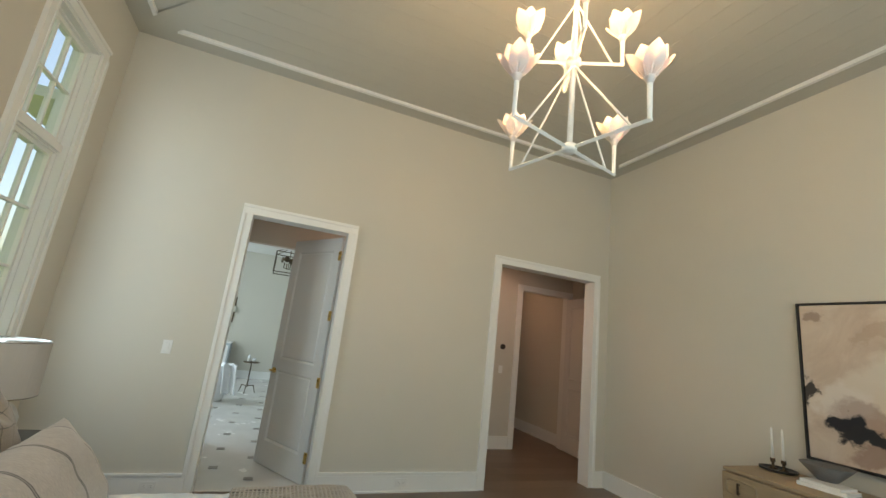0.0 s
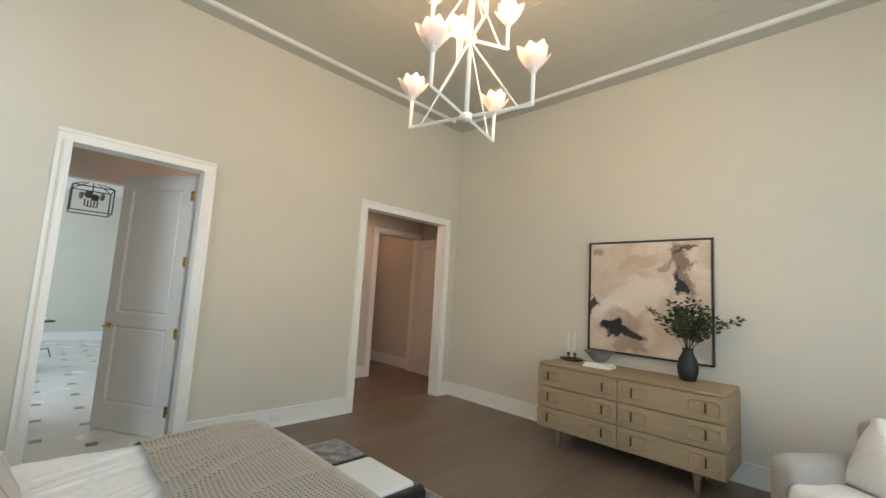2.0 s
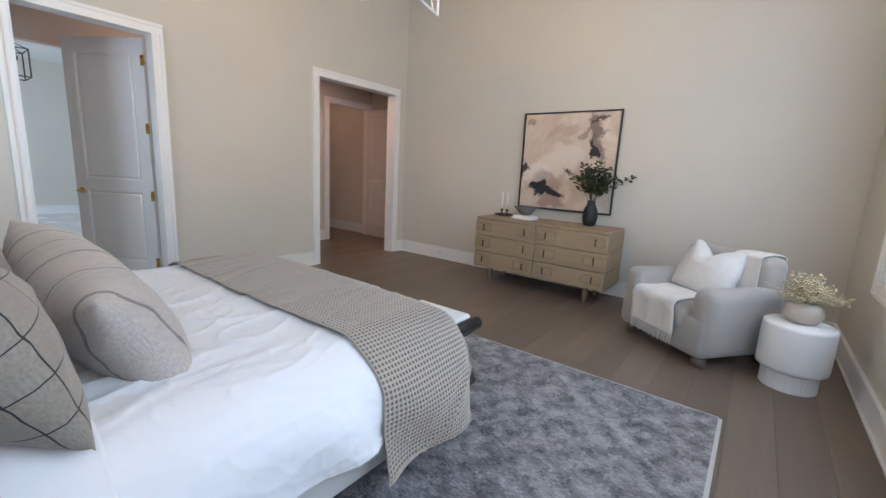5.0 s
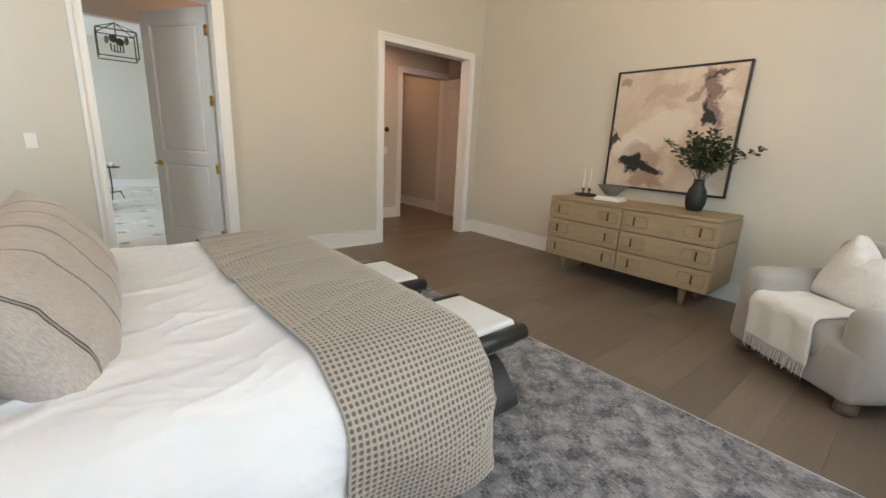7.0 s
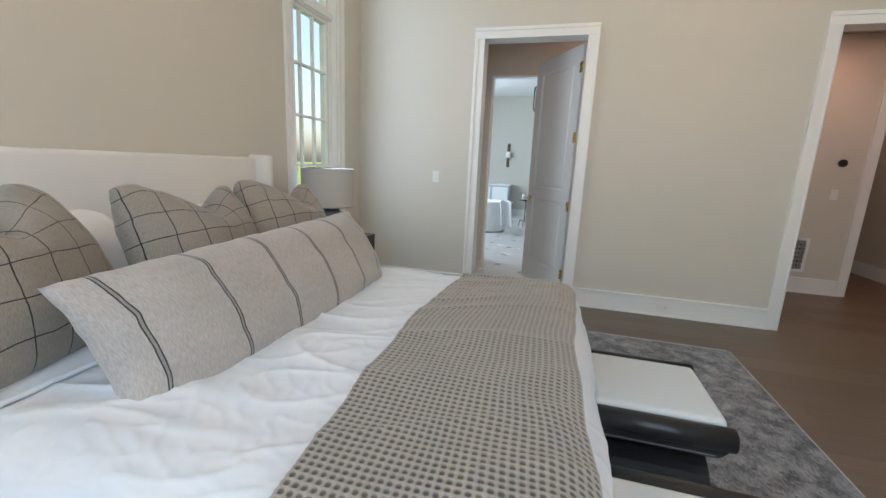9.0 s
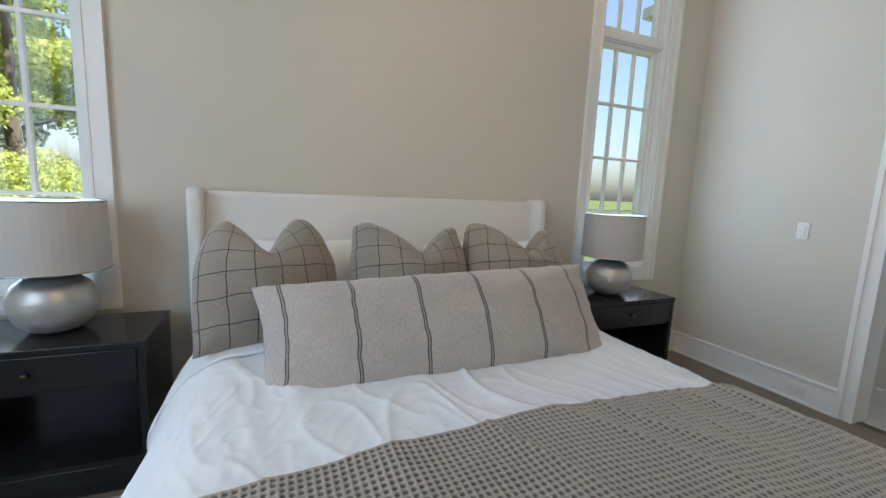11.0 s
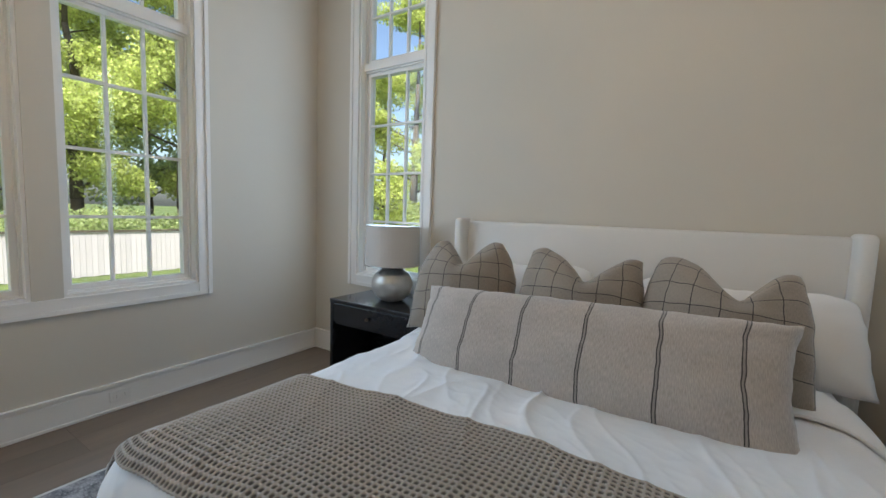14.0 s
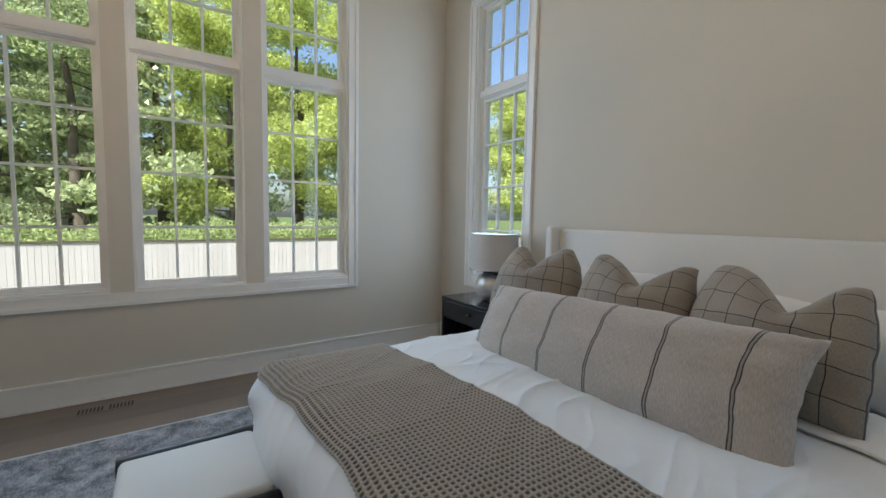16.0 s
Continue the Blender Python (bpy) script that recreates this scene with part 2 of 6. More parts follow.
def grid_part(name, fn, nu, nv, material, parent=None, label="", close_u=False, uv=None):
    """A sheet of nu x nv quads, each corner from fn(u, v) with u and v from 0 to 1."""
    vs, fs = [], []
    for j in range(nv + 1):
        for i in range(nu + 1):
            vs.append(tuple(fn(i / nu, j / nv)))
    w = nu + 1
    for j in range(nv):
        for i in range(nu):
            fs.append((j * w + i, j * w + i + 1, (j + 1) * w + i + 1, (j + 1) * w + i))
    me = bpy.data.meshes.new(name)
    me.from_pydata(vs, [], fs)
    layer = me.uv_layers.new(name="UVMap")
    uvs = np.empty((len(me.loops), 2), dtype=np.float32)
    idx = np.empty(len(me.loops), dtype=np.int32)
    me.loops.foreach_get("vertex_index", idx)
    uvs[:, 0], uvs[:, 1] = (idx % w) / nu, (idx // w) / nv
    layer.data.foreach_set("uv", uvs.ravel())
    me.polygons.foreach_set("use_smooth", [True] * len(fs))
    me.materials.append(material)
    ob = new(name, me)
    if parent is not None:
        ob.parent = parent
    return tagged(ob, label)


def wall(name, axis, at, thick, u0, u1, z0, z1, holes, material=None):
    """A wall along x (axis 'x': its inner face at y = at) or along y, with holes (u0, u1, z0, z1) right through it."""
    bm = bmesh.new()
    cuts = sorted({u0, u1, *[h[0] for h in holes], *[h[1] for h in holes]})
    for a, b in zip(cuts, cuts[1:]):
        mid = (a + b) / 2
        here = sorted((h[2], h[3]) for h in holes if h[0] < mid < h[1])
        z = z0
        for lo, hi in here + [(z1, z1)]:
            if lo > z + 0.001:
                t0, t1 = min(at, at + thick), max(at, at + thick)
                add_box(bm, *((a, b, t0, t1) if axis == "x" else (t0, t1, a, b)), z, lo)
            z = hi
    bmesh.ops.remove_doubles(bm, verts=list(bm.verts), dist=0.0001)
    return tagged(part(name, bm, material or WALL), "smooth greige painted plaster wall", "wall", kind="structure")


# ---- the bedroom: walls, ceiling ----
X0, X1, Y0, Y1, H = -1.995, 3.72, -1.435, 4.02, 4.0
T = 0.16
WT = 0.17
HB_WIN = [(-0.885, -0.190), (2.870, 3.548)]
TRI_WIN = [(-0.89 + 0.90 * i, -0.13 + 0.90 * i) for i in range(4)]
WZ0, WZ1 = 0.775, 3.42
BD0, BD1, HD0, HD1, DZ = -0.70, 0.223, 2.067, 3.466, 2.48
wall("wall_west", "y", X0, -WT, Y0 - WT, Y1 + T, 0, H + 0.35, [(a, b, WZ0, WZ1) for a, b in HB_WIN])
wall("wall_south", "x", Y0, -WT, X0, X1 + T, 0, H + 0.35, [(a, b, WZ0, WZ1) for a, b in TRI_WIN])
wall("wall_east", "y", X1, T, Y0, Y1 + T, 0, H + 0.35, [])
wall("wall_north", "x", Y1, T, X0, X1, 0, H + 0.35, [(BD0 - 0.02, BD1 + 0.02, 0, DZ + 0.02), (HD0 - 0.02, HD1 + 0.02, 0, DZ + 0.02)])


def ceiling():
    cx, cy, rise = (X0 + X1) / 2, (Y0 + Y1) / 2, 0.14
    bm = bmesh.new()
    hx, hy = (X1 - X0) / 2, (Y1 - Y0) / 2

    def P(u, v, lift=0.0):
        return (cx + u * hx, cy + v * hy, H + rise * (1 - max(abs(u), abs(v))) + lift)
    # boards of the four sloping fields, each a thin slab with an open joint
    n, bw = 15, 0.006
    fu, diag = 0.925, 0.055
    for q in range(4):
        rot = Matrix.Rotation(q * math.pi / 2, 3, "Z")
        for i in range(n):
            a, b = fu * i / n, fu * (i + 1) / n - 0.0011
            ia, ib = max(a - diag, 0), max(b - diag, 0)
            if b - diag <= 0.0:
                continue
            ring = [(-ia, a), (ia, a), (ib, b), (-ib, b)]
            lo = [bm.verts.new(P(*(rot @ Vector((p[0], p[1], 0))).to_2d(), 0.012)) for p in ring]
            hi = [bm.verts.new(P(*(rot @ Vector((p[0], p[1], 0))).to_2d(), 0.020)) for p in ring]
            bm.faces.new(lo)
            for k in range(4):
                bm.faces.new((lo[k], lo[(k + 1) % 4], hi[(k + 1) % 4], hi[k]))
    # backing above the joints
    for q in range(4):
        rot = Matrix.Rotation(q * math.pi / 2, 3, "Z")
        bm.faces.new([bm.verts.new(P(*(rot @ Vector((a, b, 0))).to_2d(), 0.020)) for a, b in ((0, 0), (1.04, 1.04), (-1.04, 1.04))])
    # flat border along the walls and the diagonal hip boards
    for q in range(4):
        rot = Matrix.Rotation(q * math.pi / 2, 3, "Z")
        for ring in ([(-fu + diag, fu), (fu - diag, fu), (1, 1), (-1, 1)], [(0, 0), (diag, 0), (fu, fu - diag), (1, 1)], [(0, 0), (1, 1), (fu - diag, fu), (0, diag)]):
            bm.faces.new([bm.verts.new(P(*(rot @ Vector((a, b, 0))).to_2d())) for a, b in ring])
    ob = part("ceiling", bm, CEIL)
    tagged(ob, "greige painted shiplap ceiling with diagonal hip boards", "ceiling", kind="structure")
    for q in range(4):
        rot = Matrix.Rotation(q * math.pi / 2, 3, "Z")
        bm = bmesh.new()
        for s0, s1, dz in ((fu - 0.006, fu + 0.006, -0.022),):
            ring = [(-s1 + diag, s1), (s1 - diag, s1), (s0 - diag, s0), (-s0 + diag, s0)]
            lo = [bm.verts.new(P(*(rot @ Vector((p[0], p[1], 0))).to_2d(), dz)) for p in ring]
            hi = [bm.verts.new(P(*(rot @ Vector((p[0], p[1], 0))).to_2d(), 0.02)) for p in ring]
            bm.faces.new(lo)
            for k in range(4):
                bm.faces.new((lo[k], lo[(k + 1) % 4], hi[(k + 1) % 4], hi[k]))
        tagged(part("trim", bm, TRIM), "thin white moulding bordering the shiplap ceiling", "trim", kind="structure")


ceiling()
roof = boxpart("roof_slab", (X0 - WT, Y0 - WT, H + 0.35), (X1 + T, Y1 + T, H + 0.45), ROOFING)
tagged(roof, "dark roof slab closing the bedroom above", "roof", kind="structure")


def casing(parent, axis, at, out, a, b, z0, z1, sill=False, w=0.095):
    """Moulded casing round an opening a..b on a wall face at 'at'; out is the direction into the room (+1 or -1)."""
    def strip(name, u0, u1, v0, v1, inner):
        bm = bmesh.new()
        for du0, du1, dep in ((0.16, 0.70, 0.016), (0.70, 1.0, 0.027), (0.0, 0.16, 0.021)):
            uu0, uu1, vv0, vv1 = u0, u1, v0, v1
            if inner == "l":
                uu0, uu1 = u1 - (u1 - u0) * du1, u1 - (u1 - u0) * du0
            elif inner == "r":
                uu0, uu1 = u0 + (u1 - u0) * du0, u0 + (u1 - u0) * du1
            elif inner == "t":
                vv0, vv1 = v0 + (v1 - v0) * du0, v0 + (v1 - v0) * du1
            else:
                vv0, vv1 = v1 - (v1 - v0) * du1, v1 - (v1 - v0) * du0
            t0, t1 = sorted((at - out * 0.002, at + out * dep))
            add_box(bm, *((uu0, uu1, t0, t1) if axis == "x" else (t0, t1, uu0, uu1)), vv0, vv1)
        part(name, bm, TRIM, parent)
    strip("side_casing", a - w, a, z0 - (w if sill else 0), z1, "l")
    strip("side_casing", b, b + w, z0 - (w if sill else 0), z1, "r")
    strip("head_casing", a - w, b + w, z1, z1 + w, "t")
    if sill:
        strip("bottom_casing", a, b, z0 - w, z0, "b")


def jamb(parent, axis, at, thick, a, b, z0, z1, bottom=False):
    t0, t1 = sorted((at, at + thick))
    rings = [("side_jamb", a - 0.02, a, z0, z1), ("side_jamb", b, b + 0.02, z0, z1), ("head_jamb", a - 0.02, b + 0.02, z1, z1 + 0.02)]
    if bottom:
        rings.append(("window_sill", a - 0.02, b + 0.02, z0 - 0.02, z0))
    for name, u0, u1, v0, v1 in rings:
        lo, hi = ((u0, t0, v0), (u1, t1, v1)) if axis == "x" else ((t0, u0, v0), (t1, u1, v1))
        boxpart(name, lo, hi, TRIM, parent)


def window(name, axis, at, out, a, b, full_casing=True):
    win = thing(name, "tall white-painted window with divided panes and a transom", "window", kind="structure")
    # wooden lining of the reveal
    e = 0.002

    def bx(nm, u0, u1, d0, d1, v0, v1, mat_, r=0.0, parent=win):
        t0, t1 = sorted((at - out * d0, at - out * d1))
        lo, hi = ((u0, t0, v0), (u1, t1, v1)) if axis == "x" else ((t0, u0, v0), (t1, u1, v1))
        return boxpart(nm, lo, hi, mat_, parent, r)
    bx("reveal", a, a + 0.018, -0.004, WT, WZ0, WZ1, TRIM)
    bx("reveal", b - 0.018, b, -0.004, WT, WZ0, WZ1, TRIM)
    bx("reveal", a + 0.018, b - 0.018, -0.004, WT, WZ1 - 0.018, WZ1, TRIM)
    bx("window_sill", a + 0.018, b - 0.018, -0.004, WT, WZ0, WZ0 + 0.018, TRIM)
    ia, ib = a + 0.018, b - 0.018
    for z0, z1, rows in ((WZ0 + 0.018, 2.545, 4), (2.60, WZ1 - 0.018, 2)):
        fr, sp = 0.030, 0.012
        # stepped stops, then the sash
        for u0, u1, v0, v1 in ((ia, ia + sp, z0, z1), (ib - sp, ib, z0, z1), (ia + sp, ib - sp, z0, z0 + sp), (ia + sp, ib - sp, z1 - sp, z1)):
            bx("window_frame", u0, u1, 0.05, 0.16, v0, v1, TRIM)
        sa, sb, sz0, sz1 = ia + sp, ib - sp, z0 + sp, z1 - sp
        for u0, u1, v0, v1 in ((sa, sa + fr, sz0, sz1), (sb - fr, sb, sz0, sz1), (sa + fr, sb - fr, sz0, sz0 + fr), (sa + fr, sb - fr, sz1 - fr, sz1)):
            bx("sash_rail", u0, u1, 0.072, 0.132, v0, v1, TRIM)
        ga, gb, gz0, gz1 = sa + fr, sb - fr, sz0 + fr, sz1 - fr
        mw = 0.009
        for i in (1, 2):
            u = ga + (gb - ga) * i / 3
            bx("muntin", u - mw, u + mw, 0.085, 0.115, gz0, gz1, TRIM)
        for j in range(1, rows):
            v = gz0 + (gz1 - gz0) * j / rows
            bx("muntin", ga, gb, 0.082, 0.118, v - mw, v + mw, TRIM)
        for i in range(3):
            for j in range(rows):
                p = bx("pane", ga + (gb - ga) * i / 3, ga + (gb - ga) * (i + 1) / 3, 0.098, 0.102, gz0 + (gz1 - gz0) * j / rows, gz0 + (gz1 - gz0) * (j + 1) / rows, GLASS)
                p.visible_shadow = False
    bx("transom_bar", ia, ib, 0.03, 0.18, 2.545, 2.60, TRIM)
    if full_casing:
        casing(win, axis, at, out, a, b, WZ0, WZ1, sill=True)
    return win


window("window_1", "y", X0, 1, *HB_WIN[0])
window("window_2", "y", X0, 1, *HB_WIN[1])
for k, (a, b) in enumerate(TRI_WIN):
    window("window_%d" % (k + 3), "x", Y0, 1, a, b, full_casing=False)
bank = thing("window_casing", "white moulded casing around the bank of tall windows", "trim", kind="structure")
casing(bank, "x", Y0, 1, TRI_WIN[0][0], TRI_WIN[-1][1], WZ0, WZ1, sill=True)
for (a0, b0), (a1, b1) in zip(TRI_WIN, TRI_WIN[1:]):
    boxpart("mullion_cover", (b0, Y0 - 0.004, WZ0), (a1, Y0 + 0.010, WZ1), WALL, bank)

# sky light in the openings
for a, b in HB_WIN:
    window_light(X0 + 0.03, (a + b) / 2, 2.1, b - a - 0.1, 2.5, -90, 8)
for a, b in TRI_WIN:
    window_light((a + b) / 2, Y0 + 0.03, 2.1, b - a - 0.1, 2.5, 0, 8)


def baseboard(axis, at, out, u0, u1):
    bm = bmesh.new()
    for z0, z1, dep in ((0, 0.150, 0.018), (0.150, 0.166, 0.014), (0.166, 0.182, 0.026), (0, 0.016, 0.030)):
        t0, t1 = sorted((at, at + out * dep))
        add_box(bm, *((u0, u1, t0, t1) if axis == "x" else (t0, t1, u0, u1)), z0, z1)
    return tagged(part("baseboard", bm, TRIM), "tall white painted baseboard with a moulded cap", "baseboard", kind="structure")


baseboard("y", X0, 1, Y0, Y1)
baseboard("x", Y0, 1, X0 + 0.03, X1 - 0.03)
baseboard("y", X1, -1, Y0, Y1)
baseboard("x", Y1, -1, X0 + 0.03, BD0 - 0.096)
baseboard("x", Y1, -1, BD1 + 0.096, HD0 - 0.096)
baseboard("x", Y1, -1, HD1 + 0.096, X1 - 0.03)

# ---- door openings ----
door1 = thing("door_1", "white cased doorway to the bathroom", "doorway", kind="structure")
jamb(door1, "x", Y1, T, BD0, BD1, 0, DZ)
casing(door1, "x", Y1, -1, BD0, BD1, 0, DZ)
door2 = thing("door_2", "white cased opening to the hall", "doorway", kind="structure")
jamb(door2, "x", Y1, T, HD0, HD1, 0, DZ)
casing(door2, "x", Y1, -1, HD0, HD1, 0, DZ)


def door_leaf(name, label, w, h, m, hinge_sign=1, lever=True):
    """A two-panel door leaf; its hinge edge is at the origin, it runs along +x, its thickness along y."""
    d = thing(name, label, "door", m)
    t = 0.044
    zs = [0.012, 0.25, 0.98, 1.10, h - 0.14, h]
    st = 0.125
    boxpart("stile", (0, -t / 2, zs[0]), (st, t / 2, h), DOORPAINT, d)
    boxpart("stile", (w - st, -t / 2, zs[0]), (w, t / 2, h), DOORPAINT, d)
    for z0, z1 in ((zs[0], zs[1]), (zs[2], zs[3]), (zs[4], zs[5])):
        boxpart("rail", (st, -t / 2, z0), (w - st, t / 2, z1), DOORPAINT, d)
    for z0, z1 in ((zs[1], zs[2]), (zs[3], zs[4])):
        bm = bmesh.new()
        add_box(bm, st, w - st, -t / 2 + 0.014, t / 2 - 0.014, z0, z1)
        part("panel", bm, DOORPAINT, d)
        for s in (-1, 1):
            bm = bmesh.new()
            # raised moulding: a sloped ring round each panel
            o = [(st, z0), (w - st, z0), (w - st, z1), (st, z1)]
            k = 0.022
            i_ = [(st + k, z0 + k), (w - st - k, z0 + k), (w - st - k, z1 - k), (st + k, z1 - k)]
            k2 = 0.034
            j_ = [(st + k2, z0 + k2), (w - st - k2, z0 + k2), (w - st - k2, z1 - k2), (st + k2, z1 - k2)]
            A = [bm.verts.new((x, s * (t / 2), z)) for x, z in o]
            B = [bm.verts.new((x, s * (t / 2 - 0.013), z)) for x, z in i_]
            C = [bm.verts.new((x, s * (t / 2 - 0.004), z)) for x, z in j_]
            for q in range(4):
                bm.faces.new((A[q], A[(q + 1) % 4], B[(q + 1) % 4], B[q]))
                bm.faces.new((B[q], B[(q + 1) % 4], C[(q + 1) % 4], C[q]))
            bm.faces.new(C)
            part("panel_moulding", bm, DOORPAINT, d)
    if lever:
        for s in (-1, 1):
            bm = bmesh.new()
            add_rod(bm, (w - 0.065, s * t / 2, 0.97), (w - 0.065, s * (t / 2 + 0.012), 0.97), 0.030, n=20)
            hnd = part("door_handle", bm, BRASS, d, "brass lever handle")
            bm = bmesh.new()
            add_rod(bm, (w - 0.065, s * (t / 2 + 0.01), 0.97), (w - 0.065, s * (t / 2 + 0.055), 0.97), 0.010, n=12)
            add_rod(bm, (w - 0.055, s * (t / 2 + 0.052), 0.97), (w - 0.17, s * (t / 2 + 0.050), 0.965), 0.010, 0.007, n=12)
            part("lever", bm, BRASS, hnd)
    for z in (0.25, 0.95, 1.62, 2.26):
        boxpart("hinge", (-0.008, hinge_sign * t / 2 - 0.006, z - 0.05), (0.028, hinge_sign * t / 2 + 0.006, z + 0.05), BRASS, d, label="brass butt hinge")
    return d


door_leaf("bathroom_door", "pale grey two-panel door standing open with brass hinges", 0.88, 2.465, pose(BD1 - 0.005, Y1 + T + 0.02, 0, 0, 0, 121), 1)
# ---- hall beyond the wide opening ----
HY = 5.60
wall("hall_wall_north", "x", HY, 0.12, 1.5, 4.55, 0, 2.85, [(3.38, 4.34, 0, 2.48)])
wall("hall_wall_west", "y", 1.6, -0.1, Y1 + T, HY, 0, 2.85, [])
wall("hall_wall_east", "y", 4.42, 0.12, Y1 + T, 9.0, 0, 2.85, [])
wall("hall_wall_south", "x", Y1 + T, -0.1, X1 + T, 4.42, 0, 2.85, [])
wall("hall_wall_far_west", "y", 3.30, -0.1, HY + 0.12, 9.0, 0, 2.85, [])
wall("hall_wall_far", "x", 9.0, 0.1, 3.2, 4.54, 0, 2.85, [])
tagged(boxpart("hall_ceiling", (1.5, Y1 + T, 2.85), (4.55, 9.1, 2.95), CEIL), "plain painted hall ceiling", "ceiling", kind="structure")
door3 = thing("door_3", "white cased doorway inside the hall", "doorway", kind="structure")
jamb(door3, "x", HY, 0.12, 3.40, 4.32, 0, 2.46)
casing(door3, "x", HY, -1, 3.40, 4.32, 0, 2.46)
door_leaf("hall_door", "white two-panel hall door standing open against the wall", 0.84, 2.43, pose(4.31, HY - 0.03, 0, 0, 0, -94), 1)
baseboard("x", HY, -1, 1.6, 3.40 - 0.096)
baseboard("y", 4.42, -1, HY + 0.12, 9.0)
baseboard("y", 3.30, 1, HY + 0.12, 9.0)
baseboard("y", X1 + T + 0.64, -1, Y1 + T, HY - 0.1)

# ---- bathroom beyond the narrow doorway ----
BX0, BX1, BY = -2.9, 2.0, 11.6
wall("bath_wall_vestibule", "x", 5.55, 0.12, -1.6, 1.5, 0, 3.2, [(-0.88, 0.32, 0, 2.48)])
wall("bath_wall_inner_west", "y", -0.95, -0.1, Y1 + T, 5.55, 0, 3.2, [])
wall("bath_wall_inner_east", "y", 1.3, 0.1, Y1 + T, 5.55, 0, 3.2, [])
wall("bath_wall_west", "y", BX0, -0.2, 5.55, BY, 0, 3.2, [(6.6, 8.0, 0.9, 2.6), (8.6, 10.0, 0.9, 2.6)])
wall("bath_wall_east", "y", BX1, 0.15, 5.55, BY, 0, 3.2, [])
wall("bath_wall_far", "x", BY, 0.15, BX0, BX1, 0, 3.2, [])
wall("bath_wall_south_west", "x", 5.67, -0.12, BX0, -1.6, 0, 3.2, [])
wall("bath_wall_south_east", "x", 5.67, -0.12, 1.5, BX1, 0, 3.2, [])
tagged(boxpart("bath_ceiling", (BX0, Y1 + T, 3.2), (BX1, BY, 3.3), TRIM), "white painted bathroom ceiling", "ceiling", kind="structure")
bath_floor = tagged(boxpart("floor_bathroom", (BX0, Y1 + 0.10, -0.05), (BX1, BY, 0.001), BATHTILE), "pale polished tile floor with dark inset dots", "floor", kind="structure")
door4 = thing("door_4", "white cased opening inside the bathroom", "doorway", kind="structure")
jamb(door4, "x", 5.55, 0.12, -0.86, 0.30, 0, 2.46)
baseboard("x", BY, -1, BX0, BX1)
for y in (7.3, 9.3):
    window_light(BX0 + 0.05, y, 1.75, 1.3, 1.6, -90, 25)


# ---- the bed ----
BX_HEAD, BX_FOOT, BY0, BY1, BTOP = -1.86, 0.235, 0.32, 2.27, 0.665
bed = thing("bed", "cream upholstered wingback bed with low side rails", "bed")
bm = bmesh.new()
add_round(bm, -1.96, -1.885, 0.29, 2.30, 0.12, 1.300, 0.022, 3)
part("headboard", bm, UPHOL, bed, smooth=True)
for y0, y1 in ((0.236, 0.304), (2.289, 2.357)):
    bm = bmesh.new()
    add_round(bm, -1.962, -1.792, y0, y1, 0.10, 1.317, 0.026, 4)
    part("wing", bm, UPHOL, bed, smooth=True)
for y0, y1 in ((0.335, 0.395), (2.235, 2.295)):
    boxpart("side_rail", (-1.86, y0, 0.16), (0.20, y1, 0.40), UPHOL, bed, 0.018, seg=3)
boxpart("foot_rail", (0.16, 0.336, 0.16), (0.225, 2.294, 0.40), UPHOL, bed, 0.018, seg=3)
boxpart("slat_base", (-1.85, 0.39, 0.28), (0.17, 2.24, 0.33), BLACKWOOD, bed)
for x, y in ((0.15, 0.40), (0.15, 2.23), (-1.75, 0.40), (-1.75, 2.23)):
    lg = lathepart("leg", [(0.016, 0.06), (0.028, 0.165)], DARKWOOD, bed, "dark turned wooden leg", 16, x, y)
    lathepart("brass_tip", [(0.012, 0.012), (0.017, 0.062)], BRASS, lg, "brass ferrule", 16, x, y)
bm = bmesh.new()
add_round(bm, -1.85, 0.17, 0.365, 2.265, 0.331, BTOP - 0.035, 0.06, 4)
tagged(part("mattress", bm, LINEN, None, "thick mattress in a fitted white sheet on the bed", smooth=True), "", "mattress")


def drape(s, half, r):
    """How far out and down a cloth has gone at arc length s from the middle of a bed of that half width."""
    a = abs(s)
    sg = 1 if s >= 0 else -1
    if a < half - r:
        return s, 0.0
    a -= half - r
    q = r * math.pi / 2
    if a < q:
        return sg * (half - r + r * math.sin(a / r)), r * (1 - math.cos(a / r))
    return sg * (half + (a - q) * 0.05), r + (a - q)


